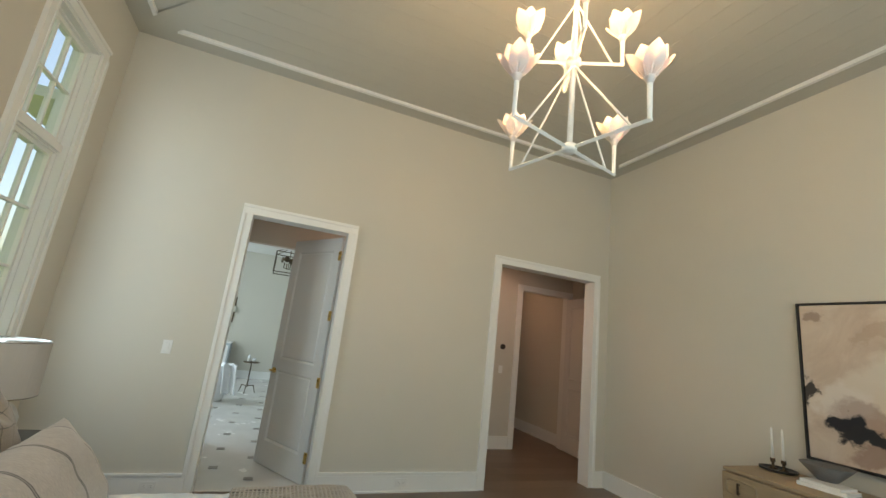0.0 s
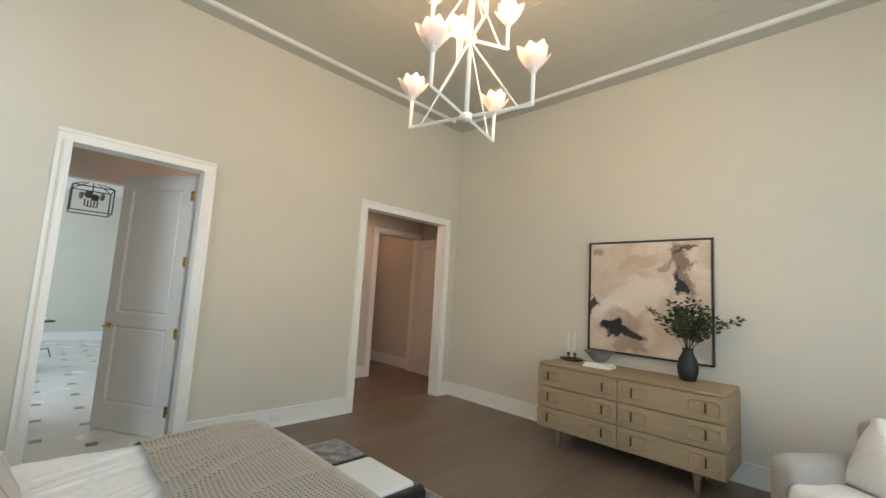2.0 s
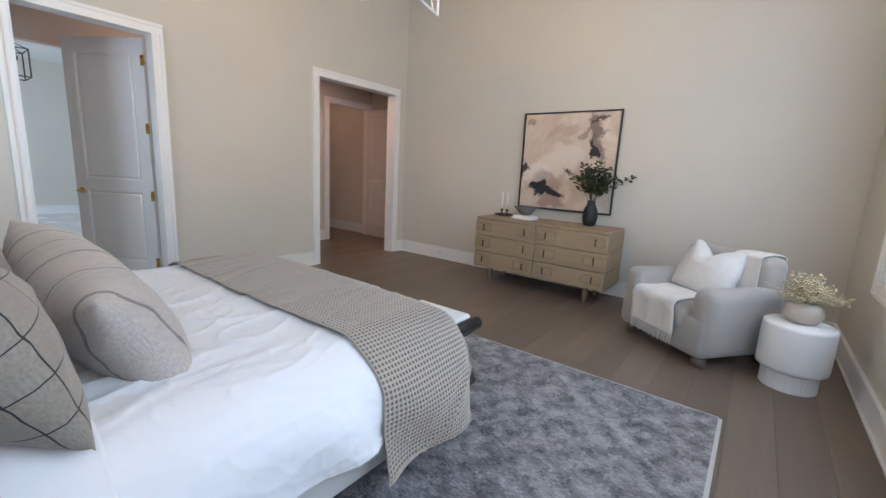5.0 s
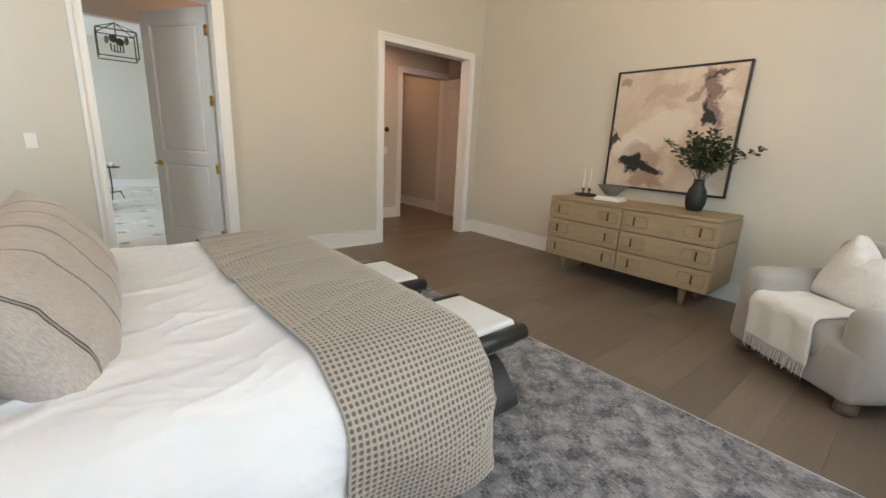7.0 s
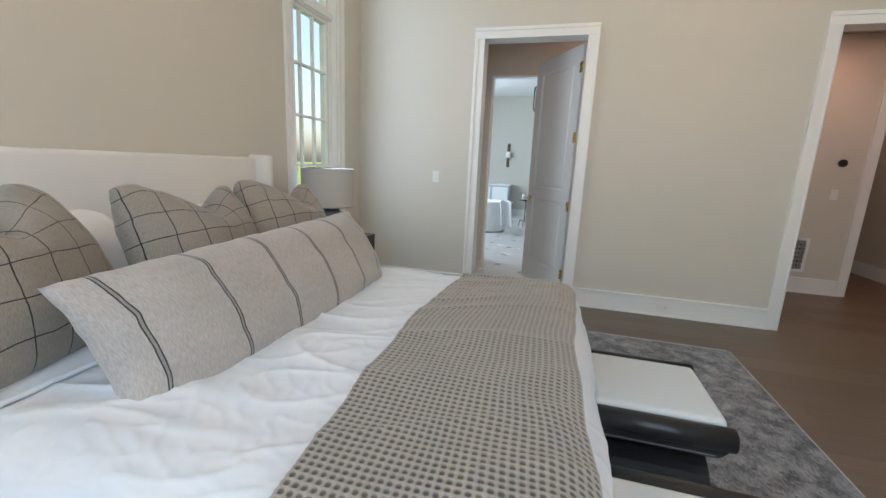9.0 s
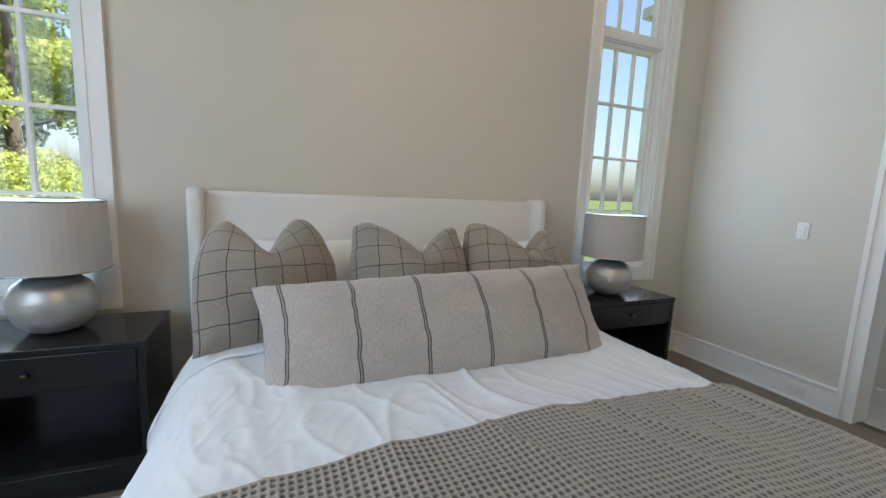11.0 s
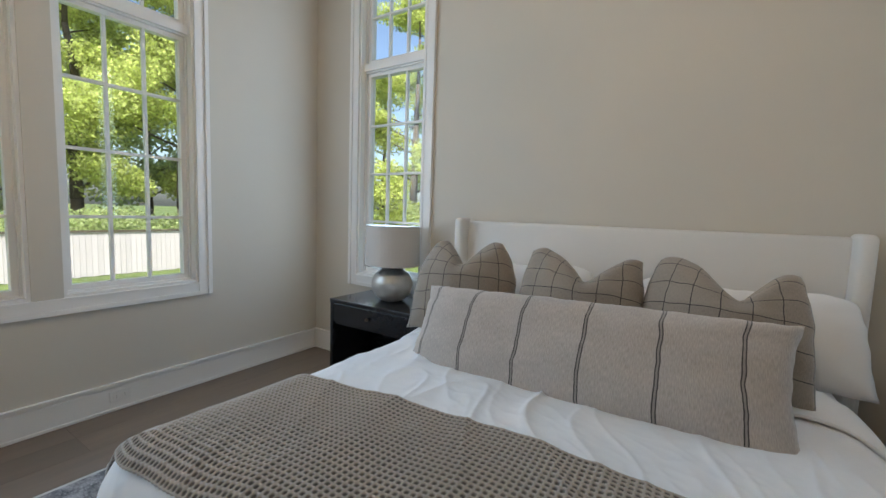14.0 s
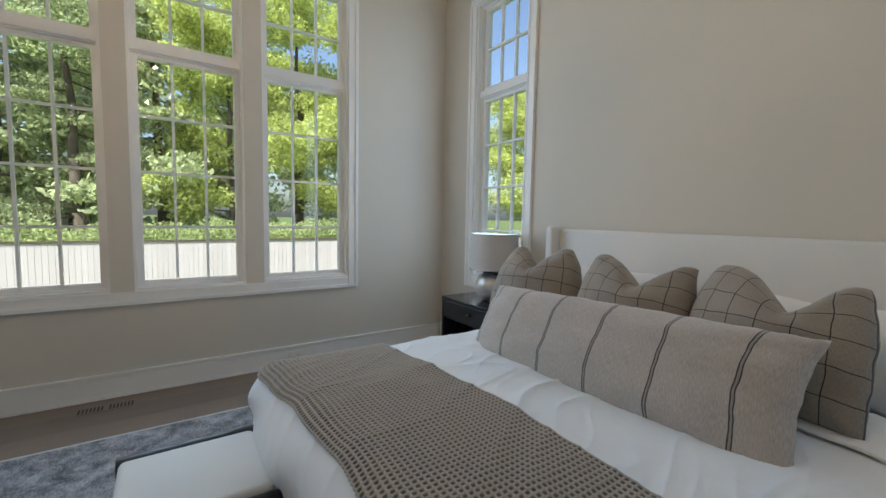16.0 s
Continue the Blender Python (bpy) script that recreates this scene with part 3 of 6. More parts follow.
def wrinkle(x, y, k=1.0):
    """Height of the creased cloth: broad puffs, long sharp-crested folds running slantwise, and short creases near the edges."""
    w = 0.010 * noise.noise(Vector((x * 1.6, y * 1.5, 3.1)))
    a = noise.noise(Vector((x * 1.1 + 4, y * 1.0, 0.0)))
    b = noise.noise(Vector((x * 2.7, y * 2.4, 12.0)))
    u, v = x + 0.32 * a + 0.06 * b, y + 0.24 * a - 0.06 * b
    calm = max(0.12, min(1.0, 0.62 + 0.95 * noise.noise(Vector((x * 1.2, y * 1.0, 21.0)))))
    edge = min(1.0, max(0.0, (abs(y) - 0.55) / 0.4))
    r1 = abs(noise.noise(Vector((u * 1.1 + v * 0.8, v * 5.2 - u * 1.3, 1.7))))
    r2 = abs(noise.noise(Vector((u * 1.9 + v * 1.5, v * 9.0 - u * 3.2, 7.7))))
    r3 = abs(noise.noise(Vector((u * 9 - v * 4, v * 13 + u * 5, 5.5))))
    r4 = abs(noise.noise(Vector((u * 21 + v * 6, v * 17 - u * 9, 15.5))))
    w += calm * (0.014 * math.exp(-r1 * 9) + 0.009 * math.exp(-r2 * 8) + (0.003 + 0.003 * edge) * math.exp(-r3 * 6) + 0.0016 * math.exp(-r4 * 5))
    w += 0.0005 * noise.noise(Vector((x * 40, y * 34, 9.0)))
    return w * k


CYB = (BY0 + BY1) / 2


def duvet_point(a, b, lift=0.0, k=1.0):
    """a: metres along the bed from the head end, b: metres across from the middle."""
    x, dx = a, 0.0
    half_end = 0.285
    if a > half_end - 0.16:
        o, d = drape(a - half_end + 0.16 + 1.0, 1.0 + 0.16, 0.16)
        x, dx = half_end - 0.16 + (o - 1.0), d
    y, dy = drape(b, 1.05, 0.27)
    wr = wrinkle(a, b, k)
    crown = 0.022 * (1 - (b / 1.1) ** 2)
    side = min(1.0, max(dx, dy) / 0.2)
    out = lift + wr
    nx = 1.0 if dx > 0.16 else (dx / 0.16)
    ny = math.copysign(1.0 if dy > 0.27 else dy / 0.27, b)
    fold = side * 0.020 * math.sin(b * 9 + a * 13 + 2 * noise.noise(Vector((a * 2, b * 2, 0))))
    both = min(dx, dy)
    return Vector((x + nx * (out + fold * (dx > 0.05)) - both * 0.55, CYB + y + ny * (out + fold * (dy > 0.05)) - math.copysign(both * 0.25, b), BTOP + 0.015 + crown - max(dx, dy) - 0.12 * min(dx, dy) + out * (1 - side)))


def duvet_fn(u, v):
    a = -1.34 + u * (0.27 + 1.34 + 0.30)
    b = -1.26 + v * 2.52
    p = duvet_point(a, b)
    if u < 0.035:
        p.z -= 0.035 * ((0.035 - u) / 0.035) ** 2
    p.z = max(p.z, 0.17)
    return p


duvet = grid_part("duvet", duvet_fn, 300, 380, LINEN, None)
so = duvet.modifiers.new("thick", "SOLIDIFY")
so.thickness, so.offset = 0.02, -1
tagged(duvet, "rumpled white cotton duvet spread over the bed", "duvet")
# the turned-down sheet at the pillows
fold = grid_part("top_sheet", lambda u, v: duvet_point(-1.44 + 0.34 * u, -1.22 + 2.44 * v, 0.022 + 0.018 * math.sin(math.pi * min(1, u * 1.05)) , 0.5), 40, 120, LINEN)
so = fold.modifiers.new("thick", "SOLIDIFY")
so.thickness, so.offset = 0.012, -1
tagged(fold, "folded-back white sheet at the head of the bed", "bed sheet")


def waffle_material():
    m, nt, ln, bs = principled("waffle_knit")
    uv = nt.new("ShaderNodeUVMap")
    sep = nt.new("ShaderNodeSeparateXYZ")
    ln.new(uv.outputs["UV"], sep.inputs["Vector"])

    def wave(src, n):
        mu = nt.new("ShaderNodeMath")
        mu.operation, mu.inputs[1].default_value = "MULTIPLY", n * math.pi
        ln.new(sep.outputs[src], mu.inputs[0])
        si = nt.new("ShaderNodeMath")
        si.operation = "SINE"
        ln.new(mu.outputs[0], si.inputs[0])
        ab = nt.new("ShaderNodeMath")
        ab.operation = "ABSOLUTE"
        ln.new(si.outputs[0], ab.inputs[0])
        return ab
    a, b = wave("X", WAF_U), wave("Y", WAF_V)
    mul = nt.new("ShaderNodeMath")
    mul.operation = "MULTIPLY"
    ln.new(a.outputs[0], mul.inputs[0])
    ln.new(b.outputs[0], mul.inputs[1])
    # ramp darkens the colour of each cell's middle, where the mesh is sunk
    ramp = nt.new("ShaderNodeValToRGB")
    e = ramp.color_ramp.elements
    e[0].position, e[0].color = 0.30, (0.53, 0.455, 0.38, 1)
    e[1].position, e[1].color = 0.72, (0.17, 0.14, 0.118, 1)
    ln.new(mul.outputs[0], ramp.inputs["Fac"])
    tc = nt.new("ShaderNodeTexCoord")
    nz = node(nt, "ShaderNodeTexNoise", Scale=350.0, Detail=2.0)
    ln.new(tc.outputs["Object"], nz.inputs["Vector"])
    mx = nt.new("ShaderNodeMix")
    mx.data_type, mx.blend_type = "RGBA", "MULTIPLY"
    mx.inputs["Factor"].default_value = 0.35
    ln.new(ramp.outputs["Color"], mx.inputs["A"])
    ln.new(nz.outputs["Color"], mx.inputs["B"])
    ln.new(mx.outputs["Result"], bs.inputs["Base Color"])
    bp = node(nt, "ShaderNodeBump", Strength=0.4, Distance=0.002)
    ln.new(nz.outputs["Fac"], bp.inputs["Height"])
    ln.new(bp.outputs["Normal"], bs.inputs["Normal"])
    bs.inputs["Roughness"].default_value = 0.95
    bs.inputs["Sheen Weight"].default_value = 0.3
    return m


WAF_U, WAF_V = 32, 146
WAFFLE = waffle_material()


def throw_fn(u, v):
    b = -1.40 + v * 2.64
    shift = 0.02 * math.sin(v * 9) + 0.03 * (0.5 - v)
    a = -0.365 + shift + u * 0.595 + 0.012 * noise.noise(Vector((u * 3, v * 12, 0)))
    waf = 0.008 * (1 - abs(math.sin(u * WAF_U * math.pi)) * abs(math.sin(v * WAF_V * math.pi)))
    p = duvet_point(min(a, 0.265), b, 0.020 + waf, 0.6)
    p.z = max(p.z, 0.20 + 0.02 * math.sin(u * 7))
    return p


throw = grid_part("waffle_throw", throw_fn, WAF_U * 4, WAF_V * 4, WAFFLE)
so = throw.modifiers.new("thick", "SOLIDIFY")
so.thickness, so.offset = 0.008, -1
lab = boxpart("care_label", (-0.02, -0.001, -0.05), (0.02, 0.001, 0.0), PAPER, throw, 0.0, "small white sewn-in care label")
lab.location = (0.03, BY0 - 0.105, 0.262)
tagged(throw, "taupe waffle-knit throw laid across the foot of the bed", "throw blanket")


def pillow(name, label, w, h, thick, material, m, chop=0.0, ear=0.10, seed=0, n=44, cat="pillow", power=3.4, lop=0.0, pinch=0.13):
    """A stuffed pillow in the xz plane, its base at z = 0; chop dents the middle of the top edge."""
    vs, fs, uvs = [], [], []
    rs = random.Random(seed)
    ph = rs.uniform(0, 9)
    for side in (1, -1):
        for j in range(n + 1):
            for i in range(n + 1):
                u, v = 2 * i / n - 1, 2 * j / n - 1
                # sides drawn in between pointed corners
                pu = u * (1 - ear * (1 - v ** 2) * abs(u) ** 3)
                pv = v * (1 - ear * 0.7 * (1 - u ** 2) * abs(v) ** 3)
                t = max((1 - abs(u) ** power) * (1 - abs(v) ** power), 0) ** 0.5
                t *= 1 - 0.28 * (abs(u * v)) ** 1.5
                t += 0.07 * t * noise.noise(Vector((u * 2.2 + ph, v * 2.2, side)))
                # gathers running in from the corners and seams
                t *= 1 + 0.16 * math.sin(10 * (abs(u) - abs(v)) + ph) * (abs(u) * abs(v)) ** 1.5
                t += 0.030 * noise.noise(Vector((u * 7 * w / h + ph, v * 7, side * 3))) * (max(abs(u), abs(v)) ** 3) * (t > 0.05)
                x, z, y = pu * w / 2, (pv + 1) * h / 2, side * t * thick / 2
                # soft irregular hem
                x += 0.006 * noise.noise(Vector((ph, v * 4, u * 2)))
                z += 0.006 * noise.noise(Vector((u * 4 * w / h, ph, v * 2)))
                if chop:
                    up = max(0, (v + 0.2) / 1.2)
                    k = math.exp(-(abs(u + lop) / 0.46) ** 1.35) * up ** 1.8
                    z -= chop * k
                    # ears: rounded tips drawn together over the dent
                    z -= 0.035 * max(0.0, (abs(u) - 0.70) / 0.30) ** 2 * up ** 2
                    x *= 1 - pinch * up ** 2
                    y *= 1 + 0.35 * up ** 3 * max(0.0, abs(u) - 0.35)
                    y += side * 0.30 * chop * math.exp(-(u / 0.6) ** 2) * max(0, 1 - abs(v - 0.1)) * (1 - abs(u) ** 4) * (1 - abs(v) ** 4)
                    y -= side * 0.30 * chop * math.exp(-(abs(u + lop) / 0.16) ** 2) * up ** 2 * (1 - abs(v) ** 6)
                vs.append((x, y, z))
                uvs.append((u, v))
    k = (n + 1) ** 2
    for s in (0, 1):
        for j in range(n):
            for i in range(n):
                a = s * k + j * (n + 1) + i
                q = (a, a + 1, a + n + 2, a + n + 1)
                fs.append(q if s else q[::-1])
    me = bpy.data.meshes.new(name)
    me.from_pydata(vs, [], fs)
    layer = me.uv_layers.new(name="UVMap")
    for l in me.loops:
        layer.data[l.index].uv = ((uvs[l.vertex_index][0] + 1) / 2 * w, (uvs[l.vertex_index][1] + 1) / 2 * h)
    b = bmesh.new()
    b.from_mesh(me)
    bmesh.ops.remove_doubles(b, verts=list(b.verts), dist=0.0004)
    b.to_mesh(me)
    b.free()
    me.polygons.foreach_set("use_smooth", [True] * len(me.polygons))
    me.materials.append(material)
    ob = new(name, me)
    ob.matrix_basis = m
    return tagged(ob, label, cat)


def striped_cloth(name, col, line, lines_u, lines_v, width, double=False, weave=650, rib=0.0):
    """Cloth with woven lines every so many metres along u and v of its UV map, in metres."""
    m, nt, ln, bs = principled(name)
    uv = nt.new("ShaderNodeUVMap")
    nzw = node(nt, "ShaderNodeTexNoise", Scale=16.0, Detail=2.0)
    ln.new(uv.outputs["UV"], nzw.inputs["Vector"])
    sep = nt.new("ShaderNodeSeparateXYZ")
    ln.new(uv.outputs["UV"], sep.inputs["Vector"])
    total = None

    def mth(op, a, b=None, c=None):
        n = nt.new("ShaderNodeMath")
        n.operation = op
        for k, s in enumerate((a, b, c)):
            if s is None:
                continue
            if isinstance(s, (int, float)):
                n.inputs[k].default_value = s
            else:
                ln.new(s, n.inputs[k])
        return n.outputs[0]
    wob = mth("MULTIPLY_ADD", nzw.outputs["Fac"], 0.008, -0.004)
    for axis, spec in (("X", lines_u), ("Y", lines_v)):
        if not spec:
            continue
        step, off = spec
        s = mth("ADD", mth("ADD", sep.outputs[axis], wob), off)
        d = mth("ABSOLUTE", mth("SUBTRACT", mth("FRACT", mth("DIVIDE", s, step)), 0.5))
        d = mth("MULTIPLY", d, step)
        if double:
            on = mth("MULTIPLY", mth("LESS_THAN", d, width * 1.6), mth("ADD", mth("MULTIPLY", mth("GREATER_THAN", d, width * 0.75), 0.6), 0.4))
        else:
            on = mth("LESS_THAN", d, width)
        total = on if total is None else mth("MAXIMUM", total, on)
    we = node(nt, "ShaderNodeTexNoise", Scale=weave, Detail=2.0)
    mp = nt.new("ShaderNodeMapping")
    mp.inputs["Scale"].default_value = (1, 0.18, 1)
    ln.new(uv.outputs["UV"], mp.inputs["Vector"])
    ln.new(mp.outputs["Vector"], we.inputs["Vector"])
    br = node(nt, "ShaderNodeTexNoise", Scale=9.0, Detail=4.0)
    ln.new(uv.outputs["UV"], br.inputs["Vector"])
    cm = nt.new("ShaderNodeMix")
    cm.data_type = "RGBA"
    cm.inputs["A"].default_value, cm.inputs["B"].default_value = shade(col, 0.78), shade(col, 1.18)
    fac = mth("MULTIPLY_ADD", we.outputs["Fac"], 0.75, mth("MULTIPLY", br.outputs["Fac"], 0.25))
    sp = nt.new("ShaderNodeMapRange")
    sp.inputs["From Min"].default_value, sp.inputs["From Max"].default_value = 0.3, 0.7
    ln.new(fac, sp.inputs["Value"])
    ln.new(sp.outputs["Result"], cm.inputs["Factor"])
    lm = nt.new("ShaderNodeMix")
    lm.data_type = "RGBA"
    lm.inputs["B"].default_value = (*line, 1)
    ln.new(cm.outputs["Result"], lm.inputs["A"])
    ln.new(total, lm.inputs["Factor"])
    ln.new(lm.outputs["Result"], bs.inputs["Base Color"])
    bp = node(nt, "ShaderNodeBump", Strength=0.35, Distance=0.002)
    ln.new(we.outputs["Fac"], bp.inputs["Height"])
    ln.new(bp.outputs["Normal"], bs.inputs["Normal"])
    bs.inputs["Roughness"].default_value = 0.92
    bs.inputs["Sheen Weight"].default_value = 0.25
    return m


CHECK = striped_cloth("window_check_cloth", (0.285, 0.245, 0.205), (0.022, 0.020, 0.022), (0.098, 0.03), (0.098, 0.05), 0.0017, weave=400)
STRIPE = striped_cloth("striped_slub_linen", (0.455, 0.405, 0.365), (0.045, 0.04, 0.038), (0.245, 0.034), None, 0.0045, True, weave=300)

BEDZ = BTOP + 0.035
CK = "taupe cushion with dark windowpane checks leaning on the headboard"
pillow("cushion", CK, 0.60, 0.565, 0.21, CHECK, pose(-1.195, 0.645, BEDZ + 0.005, 0, 0, 90) @ pose(0, 0, 0, 0, 0, 14) @ pose(0, 0, 0, -24), 0.19, 0.05, 1, cat="cushion", lop=0.05, pinch=0.38)["group"] = "checked cushions"
pillow("cushion", CK, 0.60, 0.545, 0.21, CHECK, pose(-1.18, 1.235, BEDZ + 0.005, 0, 0, 90) @ pose(0, 0, 0, -24), 0.185, 0.05, 2, cat="cushion", lop=-0.15)["group"] = "checked cushions"
pillow("cushion", CK, 0.61, 0.55, 0.21, CHECK, pose(-1.175, 1.785, BEDZ + 0.005, 0, 0, 90) @ pose(0, 0, 0, 0, 0, -5) @ pose(0, 0, 0, -24), 0.20, 0.05, 3, cat="cushion", lop=-0.22, pinch=0.22)["group"] = "checked cushions"
pillow("bolster_cushion", "long oatmeal linen lumbar cushion with dark double stripes", 1.46, 0.460, 0.31, STRIPE, pose(-0.815, 1.296, 0.606, 0, 0, 89.5) @ pose(0, 0, 0, 0, -1.8, 0) @ pose(0, 0, 0, -31), 0.0, 0.05, 4, 72, cat="cushion", power=3.2)
WP = "plump white bed pillow propped against the headboard"
pillow("bed_pillow", WP, 0.90, 0.44, 0.20, LINEN, pose(-1.58, 0.80, BEDZ - 0.03, 0, 0, 90) @ pose(0, 0, 0, -24, 0, 0), 0.03, 0.05, 5)["group"] = "white bed pillows"
pillow("bed_pillow", WP, 0.96, 0.43, 0.20, LINEN, pose(-1.54, 1.86, BEDZ - 0.03, 0, 0, 90) @ pose(0, 0, 0, -26, 0, -2), 0.03, 0.05, 6)["group"] = "white bed pillows"


# ---- rug ----
def rug_material():
    m, nt, ln, bs = principled("distressed_rug")
    tc = nt.new("ShaderNodeTexCoord")
    o = tc.outputs["Object"]
    snap = nt.new("ShaderNodeVectorMath")
    snap.operation = "SNAP"
    snap.inputs[1].default_value = (0.005, 0.015, 1.0)
    ln.new(o, snap.inputs[0])
    vor = node(nt, "ShaderNodeTexVoronoi", Scale=2.1, Randomness=0.22)
    vor.distance = "MANHATTAN"
    n1 = node(nt, "ShaderNodeTexNoise", Scale=10.0, Detail=8.0, Roughness=0.80, Distortion=0.4)
    n2 = node(nt, "ShaderNodeTexNoise", Scale=60.0, Detail=3.0, Roughness=0.7)
    n3 = node(nt, "ShaderNodeTexNoise", Scale=1.6, Detail=3.0)
    mp = nt.new("ShaderNodeMapping")
    mp.inputs["Scale"].default_value = (2.2, 1, 1)
    ln.new(snap.outputs["Vector"], mp.inputs["Vector"])
    for n in (vor, n1):
        ln.new(snap.outputs["Vector"], n.inputs["Vector"])
    ln.new(o, n3.inputs["Vector"])
    ln.new(mp.outputs["Vector"], n2.inputs["Vector"])

    def mth(op, a, b):
        n = nt.new("ShaderNodeMath")
        n.operation = op
        for k, s in enumerate((a, b)):
            if isinstance(s, (int, float)):
                n.inputs[k].default_value = s
            else:
                ln.new(s, n.inputs[k])
        return n.outputs[0]
    rings = mth("SINE", mth("MULTIPLY", vor.outputs["Distance"], 15.0), 0)
    f = mth("ADD", mth("MULTIPLY", rings, 0.032), mth("ADD", mth("MULTIPLY", n1.outputs["Fac"], 0.75), mth("MULTIPLY", n2.outputs["Fac"], 0.40)))
    f = mth("ADD", f, mth("MULTIPLY", n3.outputs["Fac"], 0.15))
    ramp = nt.new("ShaderNodeValToRGB")
    els = ramp.color_ramp.elements
    els[0].position, els[0].color = 0.53, (0.035, 0.035, 0.045, 1)
    els[1].position, els[1].color = 0.84, (0.44, 0.42, 0.41, 1)
    e = els.new(0.60)
    e.color = (0.115, 0.108, 0.112, 1)
    e = els.new(0.68)
    e.color = (0.225, 0.215, 0.22, 1)
    ln.new(f, ramp.inputs["Fac"])
    ln.new(ramp.outputs["Color"], bs.inputs["Base Color"])
    bp = node(nt, "ShaderNodeBump", Strength=0.5, Distance=0.004)
    ln.new(n2.outputs["Fac"], bp.inputs["Height"])
    ln.new(bp.outputs["Normal"], bs.inputs["Normal"])
    bs.inputs["Roughness"].default_value = 0.97
    bs.inputs["Sheen Weight"].default_value = 0.3
    return m


RUG = rug_material()
RUGEDGE = surface("rug_binding", (0.50, 0.48, 0.45), 0.95, var=0.1, scale=20, bump=0.4, bscale=200)
RX0, RX1, RY0, RY1 = -1.42, 1.46, -0.74, 3.33
rug = thing("rug", "distressed grey-blue patterned rug with pale bound ends", "rug")
boxpart("rug_body", (RX0, RY0 + 0.02, 0.001), (RX1, RY1 - 0.02, 0.011), RUG, rug, 0.004)
for y in (RY0, RY1 - 0.022):
    boxpart("end_binding", (RX0 + 0.005, y, 0.001), (RX1 - 0.005, y + 0.022, 0.009), RUGEDGE, rug, 0.003)
for x in (RX0 - 0.008, RX1):
    boxpart("side_binding", (x, RY0 + 0.02, 0.001), (x + 0.008, RY1 - 0.02, 0.010), RUGEDGE, rug, 0.002)
for k_, (d, wd, mat_) in enumerate(((0.16, 0.012, STONE), (0.40, 0.010, STONE))):
    bm = bmesh.new()
    for lo, hi in (((RX0 + d, RY0 + d), (RX1 - d, RY0 + d + wd)), ((RX0 + d, RY1 - d - wd), (RX1 - d, RY1 - d)), ((RX0 + d, RY0 + d + wd), (RX0 + d + wd, RY1 - d - wd)), ((RX1 - d - wd, RY0 + d + wd), (RX1 - d, RY1 - d - wd))):
        add_box(bm, lo[0], hi[0], lo[1], hi[1], 0.0105, 0.0116)
    part("border_line", bm, RUG, rug)


# ---- stools at the foot of the bed ----
def stool(m, label):
    s = thing("stool", label, "stool", m, group="stools at the foot of the bed")
    L, hw = 0.45, 0.275

    def arc_slab(name, pts, thick, mat_, x0, x1):
        bm = bmesh.new()
        n = len(pts)
        off = []
        for i, (y, z) in enumerate(pts):
            a, b = pts[max(i - 1, 0)], pts[min(i + 1, n - 1)]
            t = Vector((b[0] - a[0], b[1] - a[1])).normalized()
            off.append((y - t.y * thick / 2, z + t.x * thick / 2, y + t.y * thick / 2, z - t.x * thick / 2))
        rows = []
        for x in (x0, x1):
            rows.append(([bm.verts.new((x, o[0], o[1])) for o in off], [bm.verts.new((x, o[2], o[3])) for o in off]))
        (a0, b0), (a1, b1) = rows
        for i in range(n - 1):
            bm.faces.new((a0[i], a0[i + 1], a1[i + 1], a1[i]))
            bm.faces.new((b0[i], b0[i + 1], b1[i + 1], b1[i]))
            bm.faces.new((a0[i], a0[i + 1], b0[i + 1], b0[i]))
            bm.faces.new((a1[i], a1[i + 1], b1[i + 1], b1[i]))
        bm.faces.new((a0[0], b0[0], b1[0], a1[0]))
        bm.faces.new((a0[-1], b0[-1], b1[-1], a1[-1]))
        bmesh.ops.recalc_face_normals(bm, faces=list(bm.faces))
        bmesh.ops.bevel(bm, geom=[e for e in bm.edges if e.is_boundary is False and len(e.link_faces) == 2 and e.calc_face_angle(0) > 0.9], offset=0.008, segments=2, affect="EDGES")
        part(name, bm, mat_, s, smooth=False)
    up = []
    for i in range(21):
        f = -1 + i / 10
        up.append((f * (hw - 0.035), 0.29 + 0.145 * abs(f) ** 2.6))
    arc_slab("seat_shell", up, 0.05, BLACKWOOD, -L / 2, L / 2)
    down = []
    for i in range(25):
        f = -1 + i / 12
        down.append((f * (hw - 0.03), 0.235 - 0.20 * abs(f) ** 2.2))
    arc_slab("curved_leg", down, 0.085, BLACKWOOD, -L / 2 + 0.01, L / 2 - 0.01)
    for sg in (-1, 1):
        bm = bmesh.new()
        add_rod(bm, (-L / 2, sg * (hw - 0.035), 0.437), (L / 2, sg * (hw - 0.035), 0.437), 0.040, n=20)
        bmesh.ops.bevel(bm, geom=[e for e in bm.edges if len(e.link_faces) == 2 and e.calc_face_angle(0) > 1.2], offset=0.01, segments=2, affect="EDGES")
        part("rolled_arm", bm, BLACKWOOD, s, smooth=True)
    bm = bmesh.new()
    add_round(bm, -L / 2 + 0.008, L / 2 - 0.008, -hw + 0.068, hw - 0.068, 0.335, 0.485, 0.024, 4)
    part("seat_cushion", bm, UPHOL, s, "white upholstered seat cushion", smooth=True)


stool(pose(0.515, 1.59, 0.012), "black curved wooden stool with a white seat cushion")
stool(pose(0.515, 0.79, 0.012), "black curved wooden stool with a white seat cushion")


